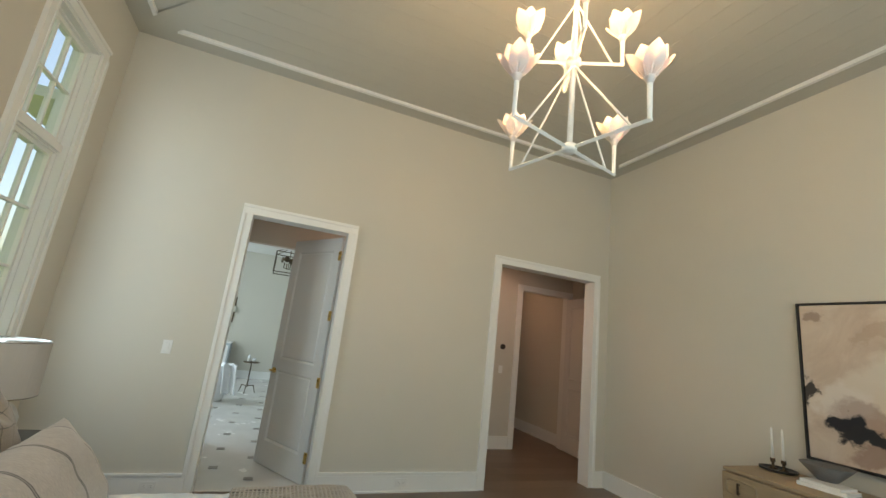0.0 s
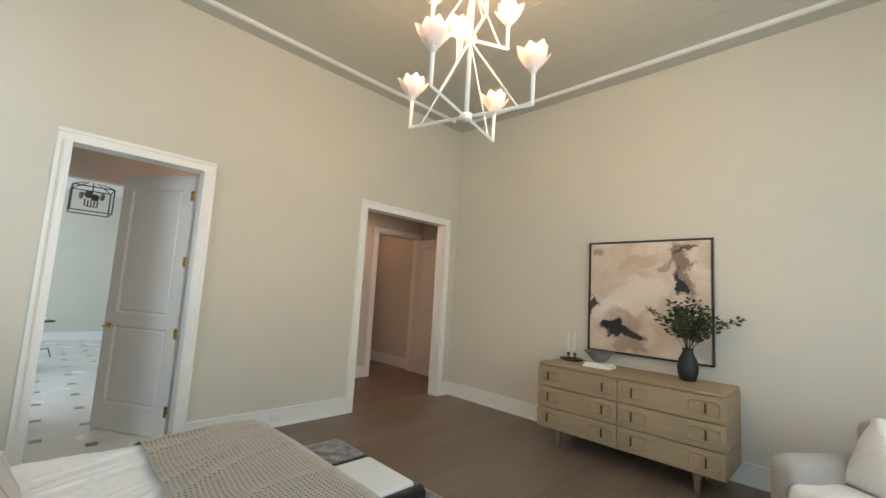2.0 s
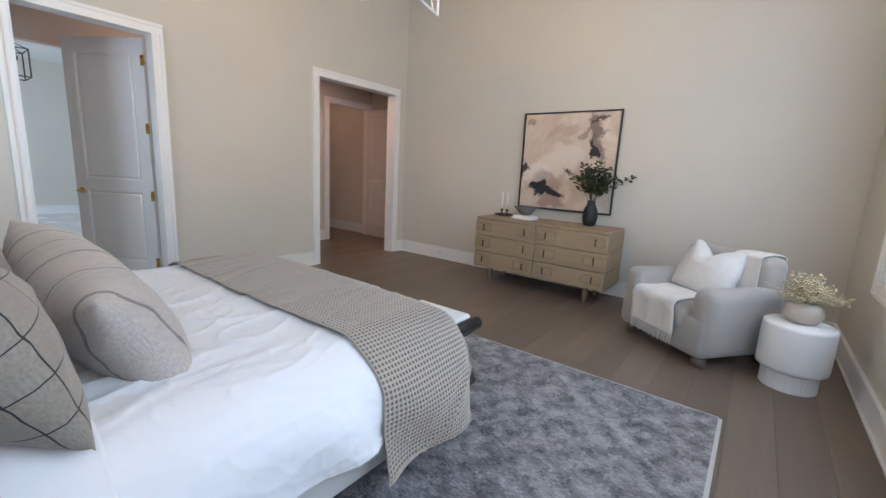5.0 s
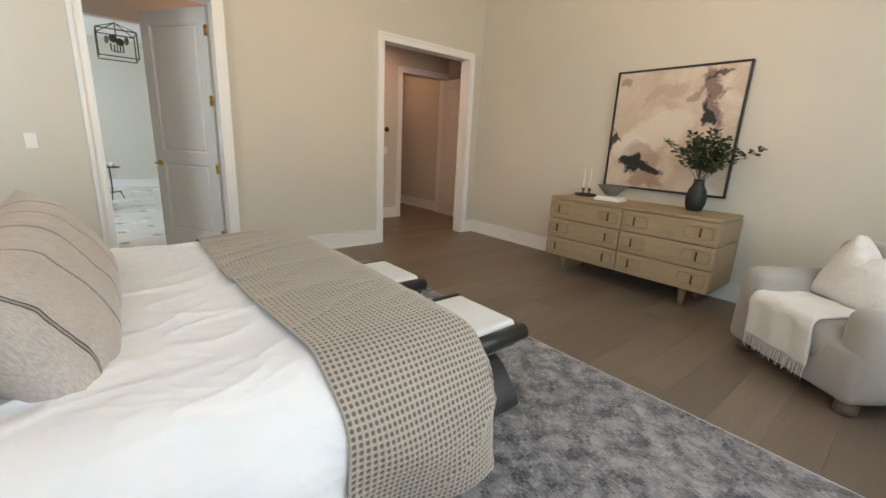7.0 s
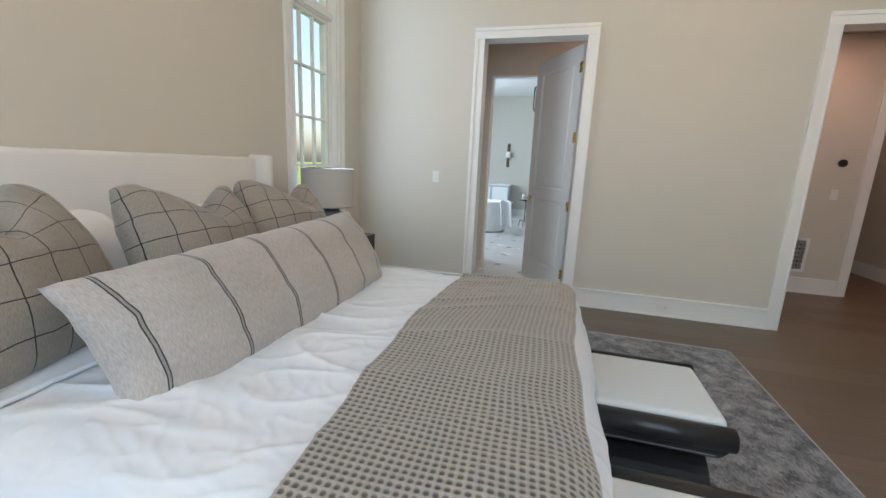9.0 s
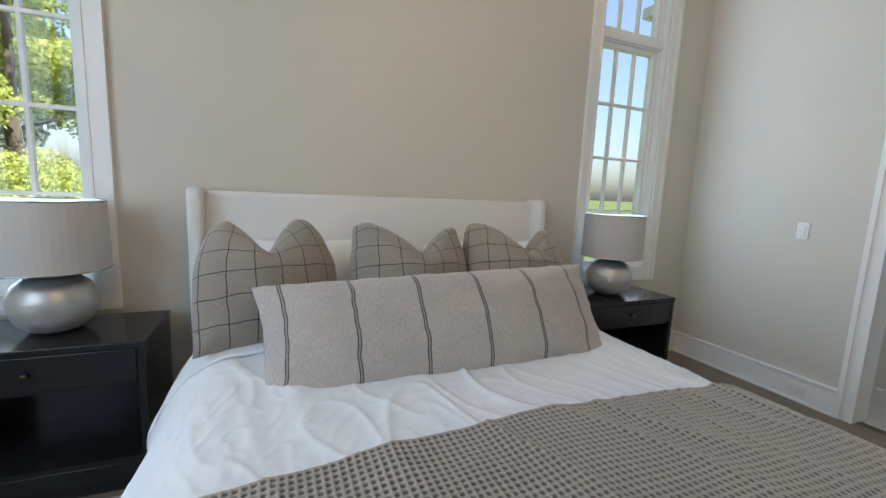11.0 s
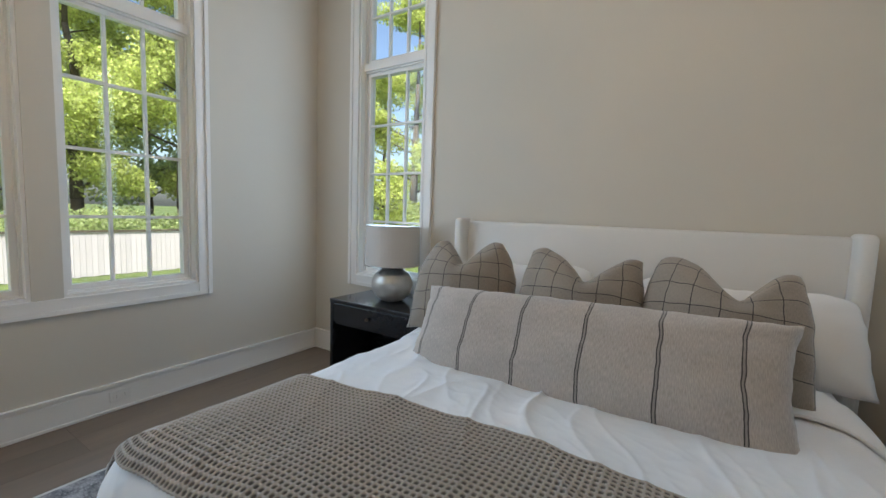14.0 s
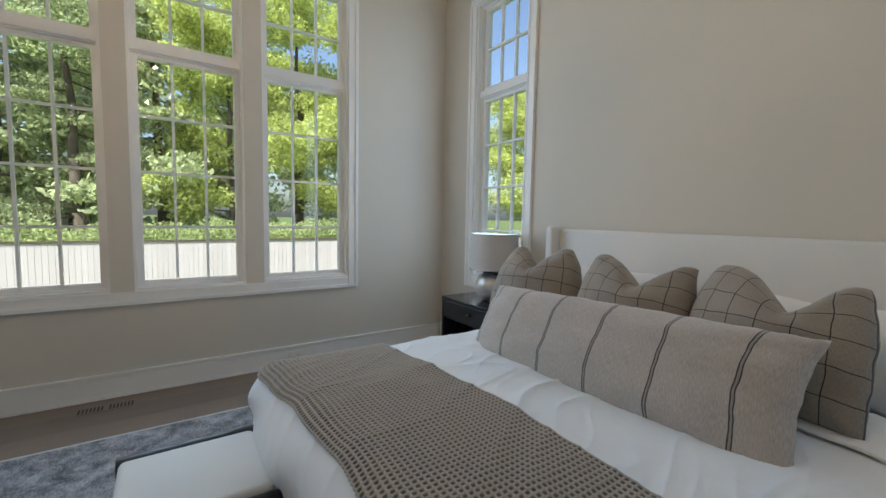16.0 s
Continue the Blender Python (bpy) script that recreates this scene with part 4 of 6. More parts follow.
# ---- nightstands and lamps ----
def nightstand(m):
    n = thing("nightstand", "dark lacquered nightstand with a drawer above an open shelf", "nightstand", m, group="nightstands")
    w, d, h = 0.78, 0.465, 0.668
    boxpart("top", (0, -w / 2, h - 0.028), (d, w / 2, h), LACQUER, n, 0.003)
    for y0, y1 in ((-w / 2 + 0.002, -w / 2 + 0.030), (w / 2 - 0.030, w / 2 - 0.002)):
        boxpart("side_panel", (0.004, y0, 0.0), (d - 0.004, y1, h - 0.028), LACQUER, n, 0.002)
    boxpart("back_panel", (0.005, -w / 2 + 0.03, 0.03), (0.02, w / 2 - 0.03, h - 0.028), LACQUER, n)
    boxpart("bottom_shelf", (0.02, -w / 2 + 0.03, 0.125), (d - 0.012, w / 2 - 0.03, 0.15), LACQUER, n)
    boxpart("plinth", (0.02, -w / 2 + 0.03, 0.0), (d - 0.010, w / 2 - 0.03, 0.125), LACQUER, n, 0.002)
    boxpart("divider", (0.02, -w / 2 + 0.03, 0.475), (d - 0.02, w / 2 - 0.03, 0.49), LACQUER, n)
    dr = boxpart("drawer_front", (d - 0.022, -w / 2 + 0.034, 0.493), (d - 0.006, w / 2 - 0.034, h - 0.032), LACQUER, n, 0.003)
    bm = bmesh.new()
    add_rod(bm, (d - 0.008, 0, 0.565), (d + 0.006, 0, 0.565), 0.006, n=12)
    add_rod(bm, (d + 0.004, 0, 0.565), (d + 0.018, 0, 0.565), 0.013, 0.011, n=16)
    part("knob", bm, BRONZE, dr, "small dark round knob", smooth=True)
    return n


ns = nightstand(pose(X0 + 0.060, -0.268, 0))
copy_thing(ns, pose(X0 + 0.060, 2.90, 0))


def table_lamp(m):
    la = thing("table_lamp", "table lamp with a hammered silver globe base and linen drum shade", "table lamp", m, group="bedside lamps")
    prof = [(0.06, 0.0), (0.098, 0.014), (0.136, 0.055), (0.156, 0.115), (0.153, 0.155), (0.128, 0.21), (0.088, 0.242), (0.045, 0.254), (0.02, 0.256)]
    fine = []
    for (r0, z0), (r1, z1) in zip(prof, prof[1:]):
        for k in range(3):
            fine.append((r0 + (r1 - r0) * k / 3, z0 + (z1 - z0) * k / 3))
    fine.append(prof[-1])
    bm = bmesh.new()
    add_lathe(bm, fine, 40)
    for v in bm.verts:
        q = 1 + 0.035 * noise.noise(Vector(v.co) * 14)
        if v.co.z > 0.01:
            v.co.x, v.co.y = v.co.x * q, v.co.y * q
    part("globe_base", bm, SILVER, la, smooth=True)
    lathepart("neck", [(0.02, 0.254), (0.02, 0.276), (0.010, 0.278), (0.010, 0.52)], NICKEL, la, n=16)
    bm = bmesh.new()
    add_lathe(bm, [(0.207, 0.275), (0.203, 0.570), (0.199, 0.570), (0.203, 0.275), (0.207, 0.275)], 48)
    part("shade", bm, SHADE, la, smooth=False)
    for r_, z in ((0.2035, 0.570), (0.2075, 0.275)):
        lathepart("rim", [(r_ - 0.005, z - 0.002), (r_ + 0.001, z - 0.003), (r_ + 0.001, z + 0.003), (r_ - 0.005, z + 0.003), (r_ - 0.005, z - 0.002)], NICKEL, la, "", 48)
    bm = bmesh.new()
    for k in range(3):
        a = k * 2.094
        add_rod(bm, (0, 0, 0.552), (0.20 * math.cos(a), 0.20 * math.sin(a), 0.552), 0.0025, n=6)
    add_rod(bm, (0, 0, 0.53), (0, 0, 0.565), 0.010, n=12)
    part("spider", bm, NICKEL, la)
    bm = bmesh.new()
    bmesh.ops.create_uvsphere(bm, u_segments=16, v_segments=10, radius=0.03, matrix=Matrix.Translation((0, 0, 0.42)))
    part("bulb", bm, PLASTIC, la, smooth=True)
    return la


tl = table_lamp(pose(-1.73, -0.262, 0.668))
copy_thing(tl, pose(-1.69, 2.865, 0.668))


# ---- dresser and what stands on it ----
def dresser():
    y0, y1, x0, x1, z0, z1 = 0.45, 2.085, 3.03, 3.62, 0.185, 0.827
    d = thing("dresser", "pale oak six-drawer dresser on tapered legs with dark pulls", "dresser")
    boxpart("carcass", (x0 + 0.03, y0 + 0.012, z0), (x1, y1 - 0.012, z1 - 0.026), DROAK, d, 0.006)
    boxpart("top", (x0 + 0.006, y0 + 0.004, z1 - 0.026), (x1, y1 - 0.004, z1), DROAK, d, 0.006)
    for y in (y0 + 0.22, y1 - 0.18):
        for x in (x0 + 0.12, x1 - 0.10):
            lathepart("leg", [(0.020, 0.0), (0.036, 0.17), (0.036, 0.195)], DROAK, d, "", 20, x, y)
    ym = 1.27
    rows = 3
    hh = (z1 - 0.03 - z0) / rows
    for r in range(rows):
        a = z0 + r * hh + 0.004
        b = z0 + (r + 1) * hh - 0.004
        for ya, yb in ((y0, ym - 0.003), (ym + 0.003, y1)):
            fr = boxpart("drawer_front", (x0, ya, a), (x0 + 0.034, yb, b), DROAK, d, 0.007)
            for yc, sgn in ((ya + 0.14, 1), (yb - 0.14, -1)):
                bm = bmesh.new()
                w, hgt = 0.105, 0.052
                zc = (a + b) / 2 + 0.006
                o, i_ = [], []
                for k in range(24):
                    t = 2 * math.pi * k / 24
                    c, s = math.cos(t), math.sin(t)
                    px = math.copysign(abs(c) ** 0.35, c)
                    pz = math.copysign(abs(s) ** 0.35, s)
                    o.append(bm.verts.new((x0 - 0.009, yc + px * w, zc + pz * hgt)))
                    i_.append(bm.verts.new((x0 - 0.0015, yc + px * (w - 0.008), zc + pz * (hgt - 0.008))))
                for k in range(24):
                    bm.faces.new((o[k], o[(k + 1) % 24], i_[(k + 1) % 24], i_[k]))
                bm.faces.new(i_)
                # raised lip, and the shallow dish inside it
                lip = [bm.verts.new((x0 + 0.001, yc + (v.co.y - yc) * 1.07, zc + (v.co.z - zc) * 1.13)) for v in o]
                for k in range(24):
                    bm.faces.new((lip[k], lip[(k + 1) % 24], o[(k + 1) % 24], o[k]))
                part("pull_recess", bm, DROAK, fr)
                bm = bmesh.new()
                yh = yc + sgn * (-0.012)
                add_round(bm, x0 - 0.026, x0 - 0.016, yh - 0.007, yh + 0.007, zc - 0.040, zc + 0.040, 0.004, 2)
                add_rod(bm, (x0 + 0.004, yh, zc - 0.030), (x0 - 0.018, yh, zc - 0.030), 0.0045, n=8)
                add_rod(bm, (x0 + 0.004, yh, zc + 0.030), (x0 - 0.018, yh, zc + 0.030), 0.0045, n=8)
                part("handle", bm, BRONZE, fr, "dark bronze bar pull")
        # finger-jointed corners seen on the side
        for ys, sg in ((y0, -1), (y1, 1)):
            boxpart("side_band", (x0 + 0.036, min(ys + sg * 0.001, ys - sg * 0.016), a), (x1 - 0.004, max(ys + sg * 0.001, ys - sg * 0.016), b), DROAK, d, 0.005)
            boxpart("joint_key", (x0 + 0.085, min(ys + sg * 0.005, ys), a + 0.05), (x0 + 0.115, max(ys + sg * 0.005, ys), b - 0.06), DROAK, d, 0.002)
    return d


dresser()
DT = 0.827


def painting_material():
    m, nt, ln, bs = principled("abstract_paint")
    tc = nt.new("ShaderNodeTexCoord")
    sep = nt.new("ShaderNodeSeparateXYZ")
    ln.new(tc.outputs["Generated"], sep.inputs["Vector"])
    comb = nt.new("ShaderNodeCombineXYZ")
    inv = nt.new("ShaderNodeMath")
    inv.operation = "SUBTRACT"
    inv.inputs[0].default_value = 1.0
    ln.new(sep.outputs["Y"], inv.inputs[1])
    ln.new(inv.outputs[0], comb.inputs["X"])
    ln.new(sep.outputs["Z"], comb.inputs["Y"])
    warp = node(nt, "ShaderNodeTexNoise", Scale=4.5, Detail=6.0, Roughness=0.62)
    ln.new(comb.outputs[0], warp.inputs["Vector"])
    off = nt.new("ShaderNodeVectorMath")
    off.operation = "MULTIPLY_ADD"
    ln.new(warp.outputs["Color"], off.inputs[0])
    off.inputs[1].default_value = (0.36, 0.36, 0)
    ln.new(comb.outputs[0], off.inputs[2])
    base = node(nt, "ShaderNodeTexNoise", Scale=2.2, Detail=7.0, Roughness=0.6, Distortion=1.2)
    ln.new(comb.outputs[0], base.inputs["Vector"])
    ramp = nt.new("ShaderNodeValToRGB")
    e = ramp.color_ramp.elements
    e[0].position, e[0].color = 0.34, (0.47, 0.37, 0.30, 1)
    e[1].position, e[1].color = 0.62, (0.66, 0.58, 0.50, 1)
    x = e.new(0.48)
    x.color = (0.56, 0.46, 0.38, 1)
    ln.new(base.outputs["Fac"], ramp.inputs["Fac"])
    cur = ramp.outputs["Color"]
    # strokes: centre u, v, half sizes, turn, colour, strength
    for cu, cv, su, sv, turn, col, k in (
            (0.45, 0.52, 0.26, 0.16, 0.3, (0.66, 0.60, 0.52), 0.8), (0.20, 0.38, 0.15, 0.13, 0.2, (0.68, 0.63, 0.58), 0.85), (0.30, 0.30, 0.18, 0.12, -0.2, (0.30, 0.20, 0.165), 0.6),
            (0.42, 0.84, 0.16, 0.05, 0.35, (0.42, 0.31, 0.23), 0.55), (0.66, 0.80, 0.09, 0.035, 0.3, (0.22, 0.15, 0.12), 0.6), (0.80, 0.76, 0.065, 0.25, 0.1, (0.20, 0.135, 0.12), 0.95),
            (0.78, 0.62, 0.035, 0.11, 0.0, (0.012, 0.011, 0.012), 1.0), (0.83, 0.92, 0.08, 0.025, 0.5, (0.06, 0.04, 0.035), 0.9), (0.20, 0.23, 0.085, 0.065, 0.2, (0.008, 0.009, 0.014), 1.0),
            (0.34, 0.17, 0.14, 0.05, -0.1, (0.012, 0.012, 0.015), 1.0), (0.02, 0.42, 0.03, 0.07, 0, (0.02, 0.016, 0.016), 0.95), (0.35, 0.06, 0.16, 0.07, 0, (0.26, 0.16, 0.13), 0.7), (0.06, 0.90, 0.06, 0.05, 0.4, (0.25, 0.17, 0.13), 0.7)):
        mp = nt.new("ShaderNodeMapping")
        mp.vector_type = "TEXTURE"
        mp.inputs["Location"].default_value = (cu + 0.18, cv + 0.18, 0)
        mp.inputs["Rotation"].default_value = (0, 0, turn)
        mp.inputs["Scale"].default_value = (su, sv, 1)
        ln.new(off.outputs["Vector"], mp.inputs["Vector"])
        le = nt.new("ShaderNodeVectorMath")
        le.operation = "LENGTH"
        ln.new(mp.outputs["Vector"], le.inputs[0])
        mr = nt.new("ShaderNodeMapRange")
        mr.inputs["From Min"].default_value, mr.inputs["From Max"].default_value = 1.15, 0.8
        mr.inputs["To Max"].default_value = k
        ln.new(le.outputs["Value"], mr.inputs["Value"])
        mx = nt.new("ShaderNodeMix")
        mx.data_type = "RGBA"
        mx.inputs["B"].default_value = (*col, 1)
        ln.new(cur, mx.inputs["A"])
        ln.new(mr.outputs["Result"], mx.inputs["Factor"])
        cur = mx.outputs["Result"]
    ln.new(cur, bs.inputs["Base Color"])
    st = node(nt, "ShaderNodeTexNoise", Scale=40.0, Detail=4.0, Distortion=2.0)
    ln.new(comb.outputs[0], st.inputs["Vector"])
    bp = node(nt, "ShaderNodeBump", Strength=0.3, Distance=0.003)
    ln.new(st.outputs["Fac"], bp.inputs["Height"])
    ln.new(bp.outputs["Normal"], bs.inputs["Normal"])
    bs.inputs["Roughness"].default_value = 0.55
    return m


art = thing("painting", "large abstract cream and charcoal painting in a black floating frame", "painting", pose(3.712, 1.2515, 0.945, 0, -0.3, 0))
aw, ah = 0.604, 1.200
for lo, hi in (((-0.045, -aw, 0), (0, -aw + 0.014, ah)), ((-0.045, aw - 0.014, 0), (0, aw, ah)), ((-0.045, -aw + 0.014, 0), (0, aw - 0.014, 0.014)), ((-0.045, -aw + 0.014, ah - 0.014), (0, aw - 0.014, ah))):
    boxpart("frame_bar", lo, hi, BLACKFRAME, art, 0.002)
boxpart("canvas", (-0.034, -aw + 0.019, 0.019), (-0.004, aw - 0.019, ah - 0.019), painting_material(), art, 0.003, "abstract canvas in creams, browns and charcoal")
boxpart("backing", (-0.006, -aw + 0.014, 0.014), (-0.001, aw - 0.014, ah - 0.014), BLACKFRAME, art)

# vase with branches
vase = thing("vase", "dark charcoal ceramic vase with leafy eucalyptus branches", "vase", pose(3.42, 0.80, DT))
lathepart("body", [(0.045, 0), (0.065, 0.008), (0.082, 0.07), (0.085, 0.12), (0.072, 0.19), (0.048, 0.235), (0.042, 0.265), (0.047, 0.285), (0.040, 0.283), (0.036, 0.25)], VASE, vase, "", 36)


def branches(parent, n, seed, z0, reach, leafmat, leaf, spread, rise):
    rb = random.Random(seed)
    for k in range(n):
        a = k * 2.399 + rb.uniform(-0.3, 0.3)
        el = rb.uniform(0.15, 1.0)
        d = Vector((math.cos(a) * spread * (1.1 - el * 0.75), math.sin(a) * spread * (1.1 - el * 0.75), 0.25 + el * rise))
        L = reach * rb.uniform(0.75, 1.1)
        p = Vector((0, 0, z0))
        bm = bmesh.new()
        lv = []
        lf = []
        steps = 15
        for i in range(steps):
            f = i / steps
            q = p + (d.normalized() + Vector((rb.uniform(-.18, .18), rb.uniform(-.18, .18), -0.35 * f + rb.uniform(-.12, .12)))) * (L / steps)
            add_rod(bm, p, q, 0.0026 * (1 - 0.6 * f), 0.0026 * (1 - 0.6 * (f + 1 / steps)), 5)
            p = q
            if i > 3:
                for s in range(4):
                    ang = rb.uniform(0, 6.283)
                    o = Vector((math.cos(ang), math.sin(ang), rb.uniform(-0.3, 0.7))).normalized()
                    side = o.cross(Vector((rb.uniform(-1, 1), rb.uniform(-1, 1), 1))).normalized()
                    sz = leaf * rb.uniform(0.7, 1.2)
                    c = p + o * 0.012
                    base = len(lv)
                    nrm = o.cross(side) * sz * 0.18
                    for w_, l_ in ((0, 0), (0.62, 0.5), (0.75, 1.0), (0.45, 1.6), (0, 1.85), (-0.45, 1.6), (-0.75, 1.0), (-0.62, 0.5)):
                        lv.append(c + side * w_ * sz * 0.55 + o * l_ * sz * 0.55 + nrm * abs(w_))
                    lf.append(tuple(range(base, base + 8)))
        br = part("branch", bm, TWIG, parent)
        me = bpy.data.meshes.new("leaves")
        me.from_pydata([tuple(v) for v in lv], [], lf)
        me.materials.append(leafmat)
        ob = new("leaves", me)
        ob.parent = br


branches(vase, 21, 4, 0.25, 0.52, LEAFDARK, 0.041, 0.60, 1.9)

tray = thing("candle_tray", "black tray with two candlesticks and white taper candles", "candle holder", pose(3.47, 1.945, DT))
lathepart("tray", [(0.10, 0), (0.118, 0.006), (0.122, 0.020), (0.114, 0.020), (0.108, 0.010), (0.0, 0.009)], BLACKFRAME, tray, "", 36)
for yy in (0.035, -0.04):
    lathepart("candlestick", [(0.030, 0.009), (0.028, 0.016), (0.010, 0.024), (0.009, 0.05), (0.017, 0.062), (0.017, 0.085), (0.011, 0.085)], BRONZE, tray, "dark bronze candlestick", 20, 0.0, yy)
    lathepart("candle", [(0.0105, 0.07), (0.0075, 0.30), (0.0, 0.315)], WAX, tray, "slim white taper candle", 14, 0.0, yy)
for k_, (sx, sy, z0, z1, rz) in enumerate(((0.10, 0.135, 0.0, 0.022, 4), (0.09, 0.115, 0.0225, 0.042, -3))):
    bk = thing("book", "white coffee-table book lying flat on the dresser", "book", pose(3.33, 1.565, DT + 0.0005, 0, 0, rz), group="stacked books")
    boxpart("page_block", (-sx + 0.004, -sy + 0.004, z0 + 0.003), (sx - 0.004, sy - 0.004, z1 - 0.003), PAPER, bk)
    boxpart("cover", (-sx, -sy, z1 - 0.003), (sx, sy, z1), PAPER, bk, 0.001)
    boxpart("cover", (-sx, -sy, z0), (sx, sy, z0 + 0.003), PAPER, bk, 0.001)
    boxpart("spine", (-sx - 0.002, -sy, z0), (-sx, sy, z1), PAPER, bk)
lathepart_b = lathepart("bowl", [(0.055, 0.0), (0.060, 0.004), (0.150, 0.100), (0.148, 0.102), (0.135, 0.092), (0.052, 0.010), (0.0, 0.009)], STONE, None, "", 40)
lathepart_b.location = (3.40, 1.60, DT + 0.0435)
tagged(lathepart_b, "wide grey stoneware bowl standing on stacked books", "bowl")


# ---- armchair ----
chair_m = pose(2.65, -0.417, 0, 0, 0, 53)
ch = thing("armchair", "chunky taupe upholstered armchair with rounded arms", "armchair", chair_m)


def soft(name, x0, x1, y0, y1, z0, z1, r, mat_, parent, label="", bulge=0.0):
    bm = bmesh.new()
    add_round(bm, x0, x1, y0, y1, z0, z1, r, 5)
    cx, cy, cz = (x0 + x1) / 2, (y0 + y1) / 2, (z0 + z1) / 2
    return part(name, bm, mat_, parent, label, smooth=True)


FOOT = surface("brown_foot", (0.12, 0.085, 0.065), 0.5, var=0.15, scale=10)
# local frame: x across, +y towards the front
soft("base", -0.44, 0.44, -0.37, 0.385, 0.075, 0.40, 0.06, CHAIRFAB, ch)
soft("seat_cushion", -0.29, 0.29, -0.28, 0.40, 0.22, 0.455, 0.095, CHAIRFAB, ch)
for sg in (-1, 1):
    a, b = sorted((sg * 0.265, sg * 0.465))
    soft("arm", a, b, -0.36, 0.375, 0.078, 0.605, 0.085, CHAIRFAB, ch)
bk = soft("backrest", -0.40, 0.40, -0.43, -0.20, 0.10, 0.835, 0.085, CHAIRFAB, ch)
for x in (-0.36, 0.36):
    for y in (-0.30, 0.29):
        lathepart("foot", [(0.042, 0.0), (0.052, 0.012), (0.052, 0.08)], FOOT, ch, "short wooden foot", 20, x, y)
WOVENW = surface("woven_white", (0.68, 0.66, 0.635), 0.95, var=0.06, scale=30, bump=0.9, bscale=75, sheen=0.3, dist=0.008)
cu = pillow("cushion", "white textured woven cushion propped in the armchair", 0.52, 0.48, 0.19, WOVENW, chair_m @ pose(0.05, -0.02, 0.435, 20, -9, 6), 0.13, 0.06, 8, cat="cushion", lop=-0.1)


def chair_throw(u, v):
    # from the seat over its front edge and down
    s = v * 0.64
    x = 0.06 - 0.44 * 0.5 + u * 0.44 + 0.02 * math.sin(v * 5) - 0.02
    w = 0.008 * noise.noise(Vector((u * 6, v * 5, 2)))
    if s < 0.34:
        return (x, 0.02 + s, 0.463 + w)
    s -= 0.34
    r = 0.05
    q = r * math.pi / 2
    if s < q:
        t = s / r
        return (x, 0.36 + r * math.sin(t) * 1.05, 0.463 - r * (1 - math.cos(t)) + w)
    return (x - 0.02 * (s - q), 0.4125 + abs(w) + 0.006 * math.sin(u * 14), 0.413 - (s - q))


ct = grid_part("throw_blanket", chair_throw, 30, 44, BLANKET)
ct.matrix_basis = chair_m
so = ct.modifiers.new("thick", "SOLIDIFY")
so.thickness, so.offset = 0.010, 1
tagged(ct, "cream fringed wool throw over the armchair seat", "throw blanket")
bm = bmesh.new()
rf = random.Random(2)
for i in range(46):
    p = Vector(chair_throw(i / 45, 1.0))
    e = p + Vector((rf.uniform(-0.010, 0.010), rf.uniform(0.0, 0.008), -rf.uniform(0.07, 0.10)))
    add_rod(bm, p + Vector((0, 0.004, 0.01)), e, 0.0035, 0.0015, 5)
part("fringe", bm, BLANKET, ct, "knotted cream fringe")


def back_throw(u, v):
    s = v * 1.0
    x = -0.33 + u * 0.22
    w = 0.008 * noise.noise(Vector((u * 5, v * 6, 8)))
    if s < 0.40:
        return (x, -0.185 + w, 0.47 + s * 0.88)
    s -= 0.40
    if s < 0.28:
        t = s / 0.28 * math.pi
        return (x, -0.315 + 0.13 * math.cos(t), 0.822 + 0.028 * math.sin(t) + w)
    s -= 0.28
    return (x, -0.448 + w, 0.822 - s)


bt = grid_part("throw_blanket", back_throw, 16, 60, BLANKET)
bt.matrix_basis = chair_m
so = bt.modifiers.new("thick", "SOLIDIFY")
so.thickness, so.offset = 0.008, 0
tagged(bt, "soft cream wool throw hanging over the armchair back", "throw blanket")

# ---- side table, pot of dried flowers ----
st = thing("side_table", "round white plaster drum table with a fluted base", "side table", pose(2.32, -1.06, 0))
lathepart("drum", [(0.188, 0.135), (0.201, 0.145), (0.204, 0.17), (0.204, 0.435), (0.200, 0.452), (0.188, 0.460), (0.0, 0.460)], CERAMIC, st, "", 56)
bm = bmesh.new()
n = 120
rings = []
for z in (0.0, 0.14):
    rings.append([bm.verts.new(((0.161 + 0.003 * (i % 4 > 1)) * math.cos(2 * math.pi * i / n), (0.161 + 0.003 * (i % 4 > 1)) * math.sin(2 * math.pi * i / n), z)) for i in range(n)])
for i in range(n):
    bm.faces.new((rings[0][i], rings[0][(i + 1) % n], rings[1][(i + 1) % n], rings[1][i]))
part("fluted_base", bm, CERAMIC, st)
pot = thing("flower_pot", "glossy beige round pot with a bunch of dried cream flowers", "plant pot", pose(2.34, -1.065, 0.4605))
lathepart("pot", [(0.055, 0), (0.082, 0.010), (0.108, 0.05), (0.112, 0.08), (0.098, 0.125), (0.068, 0.146), (0.062, 0.144), (0.056, 0.12)], POT, pot, "", 40)


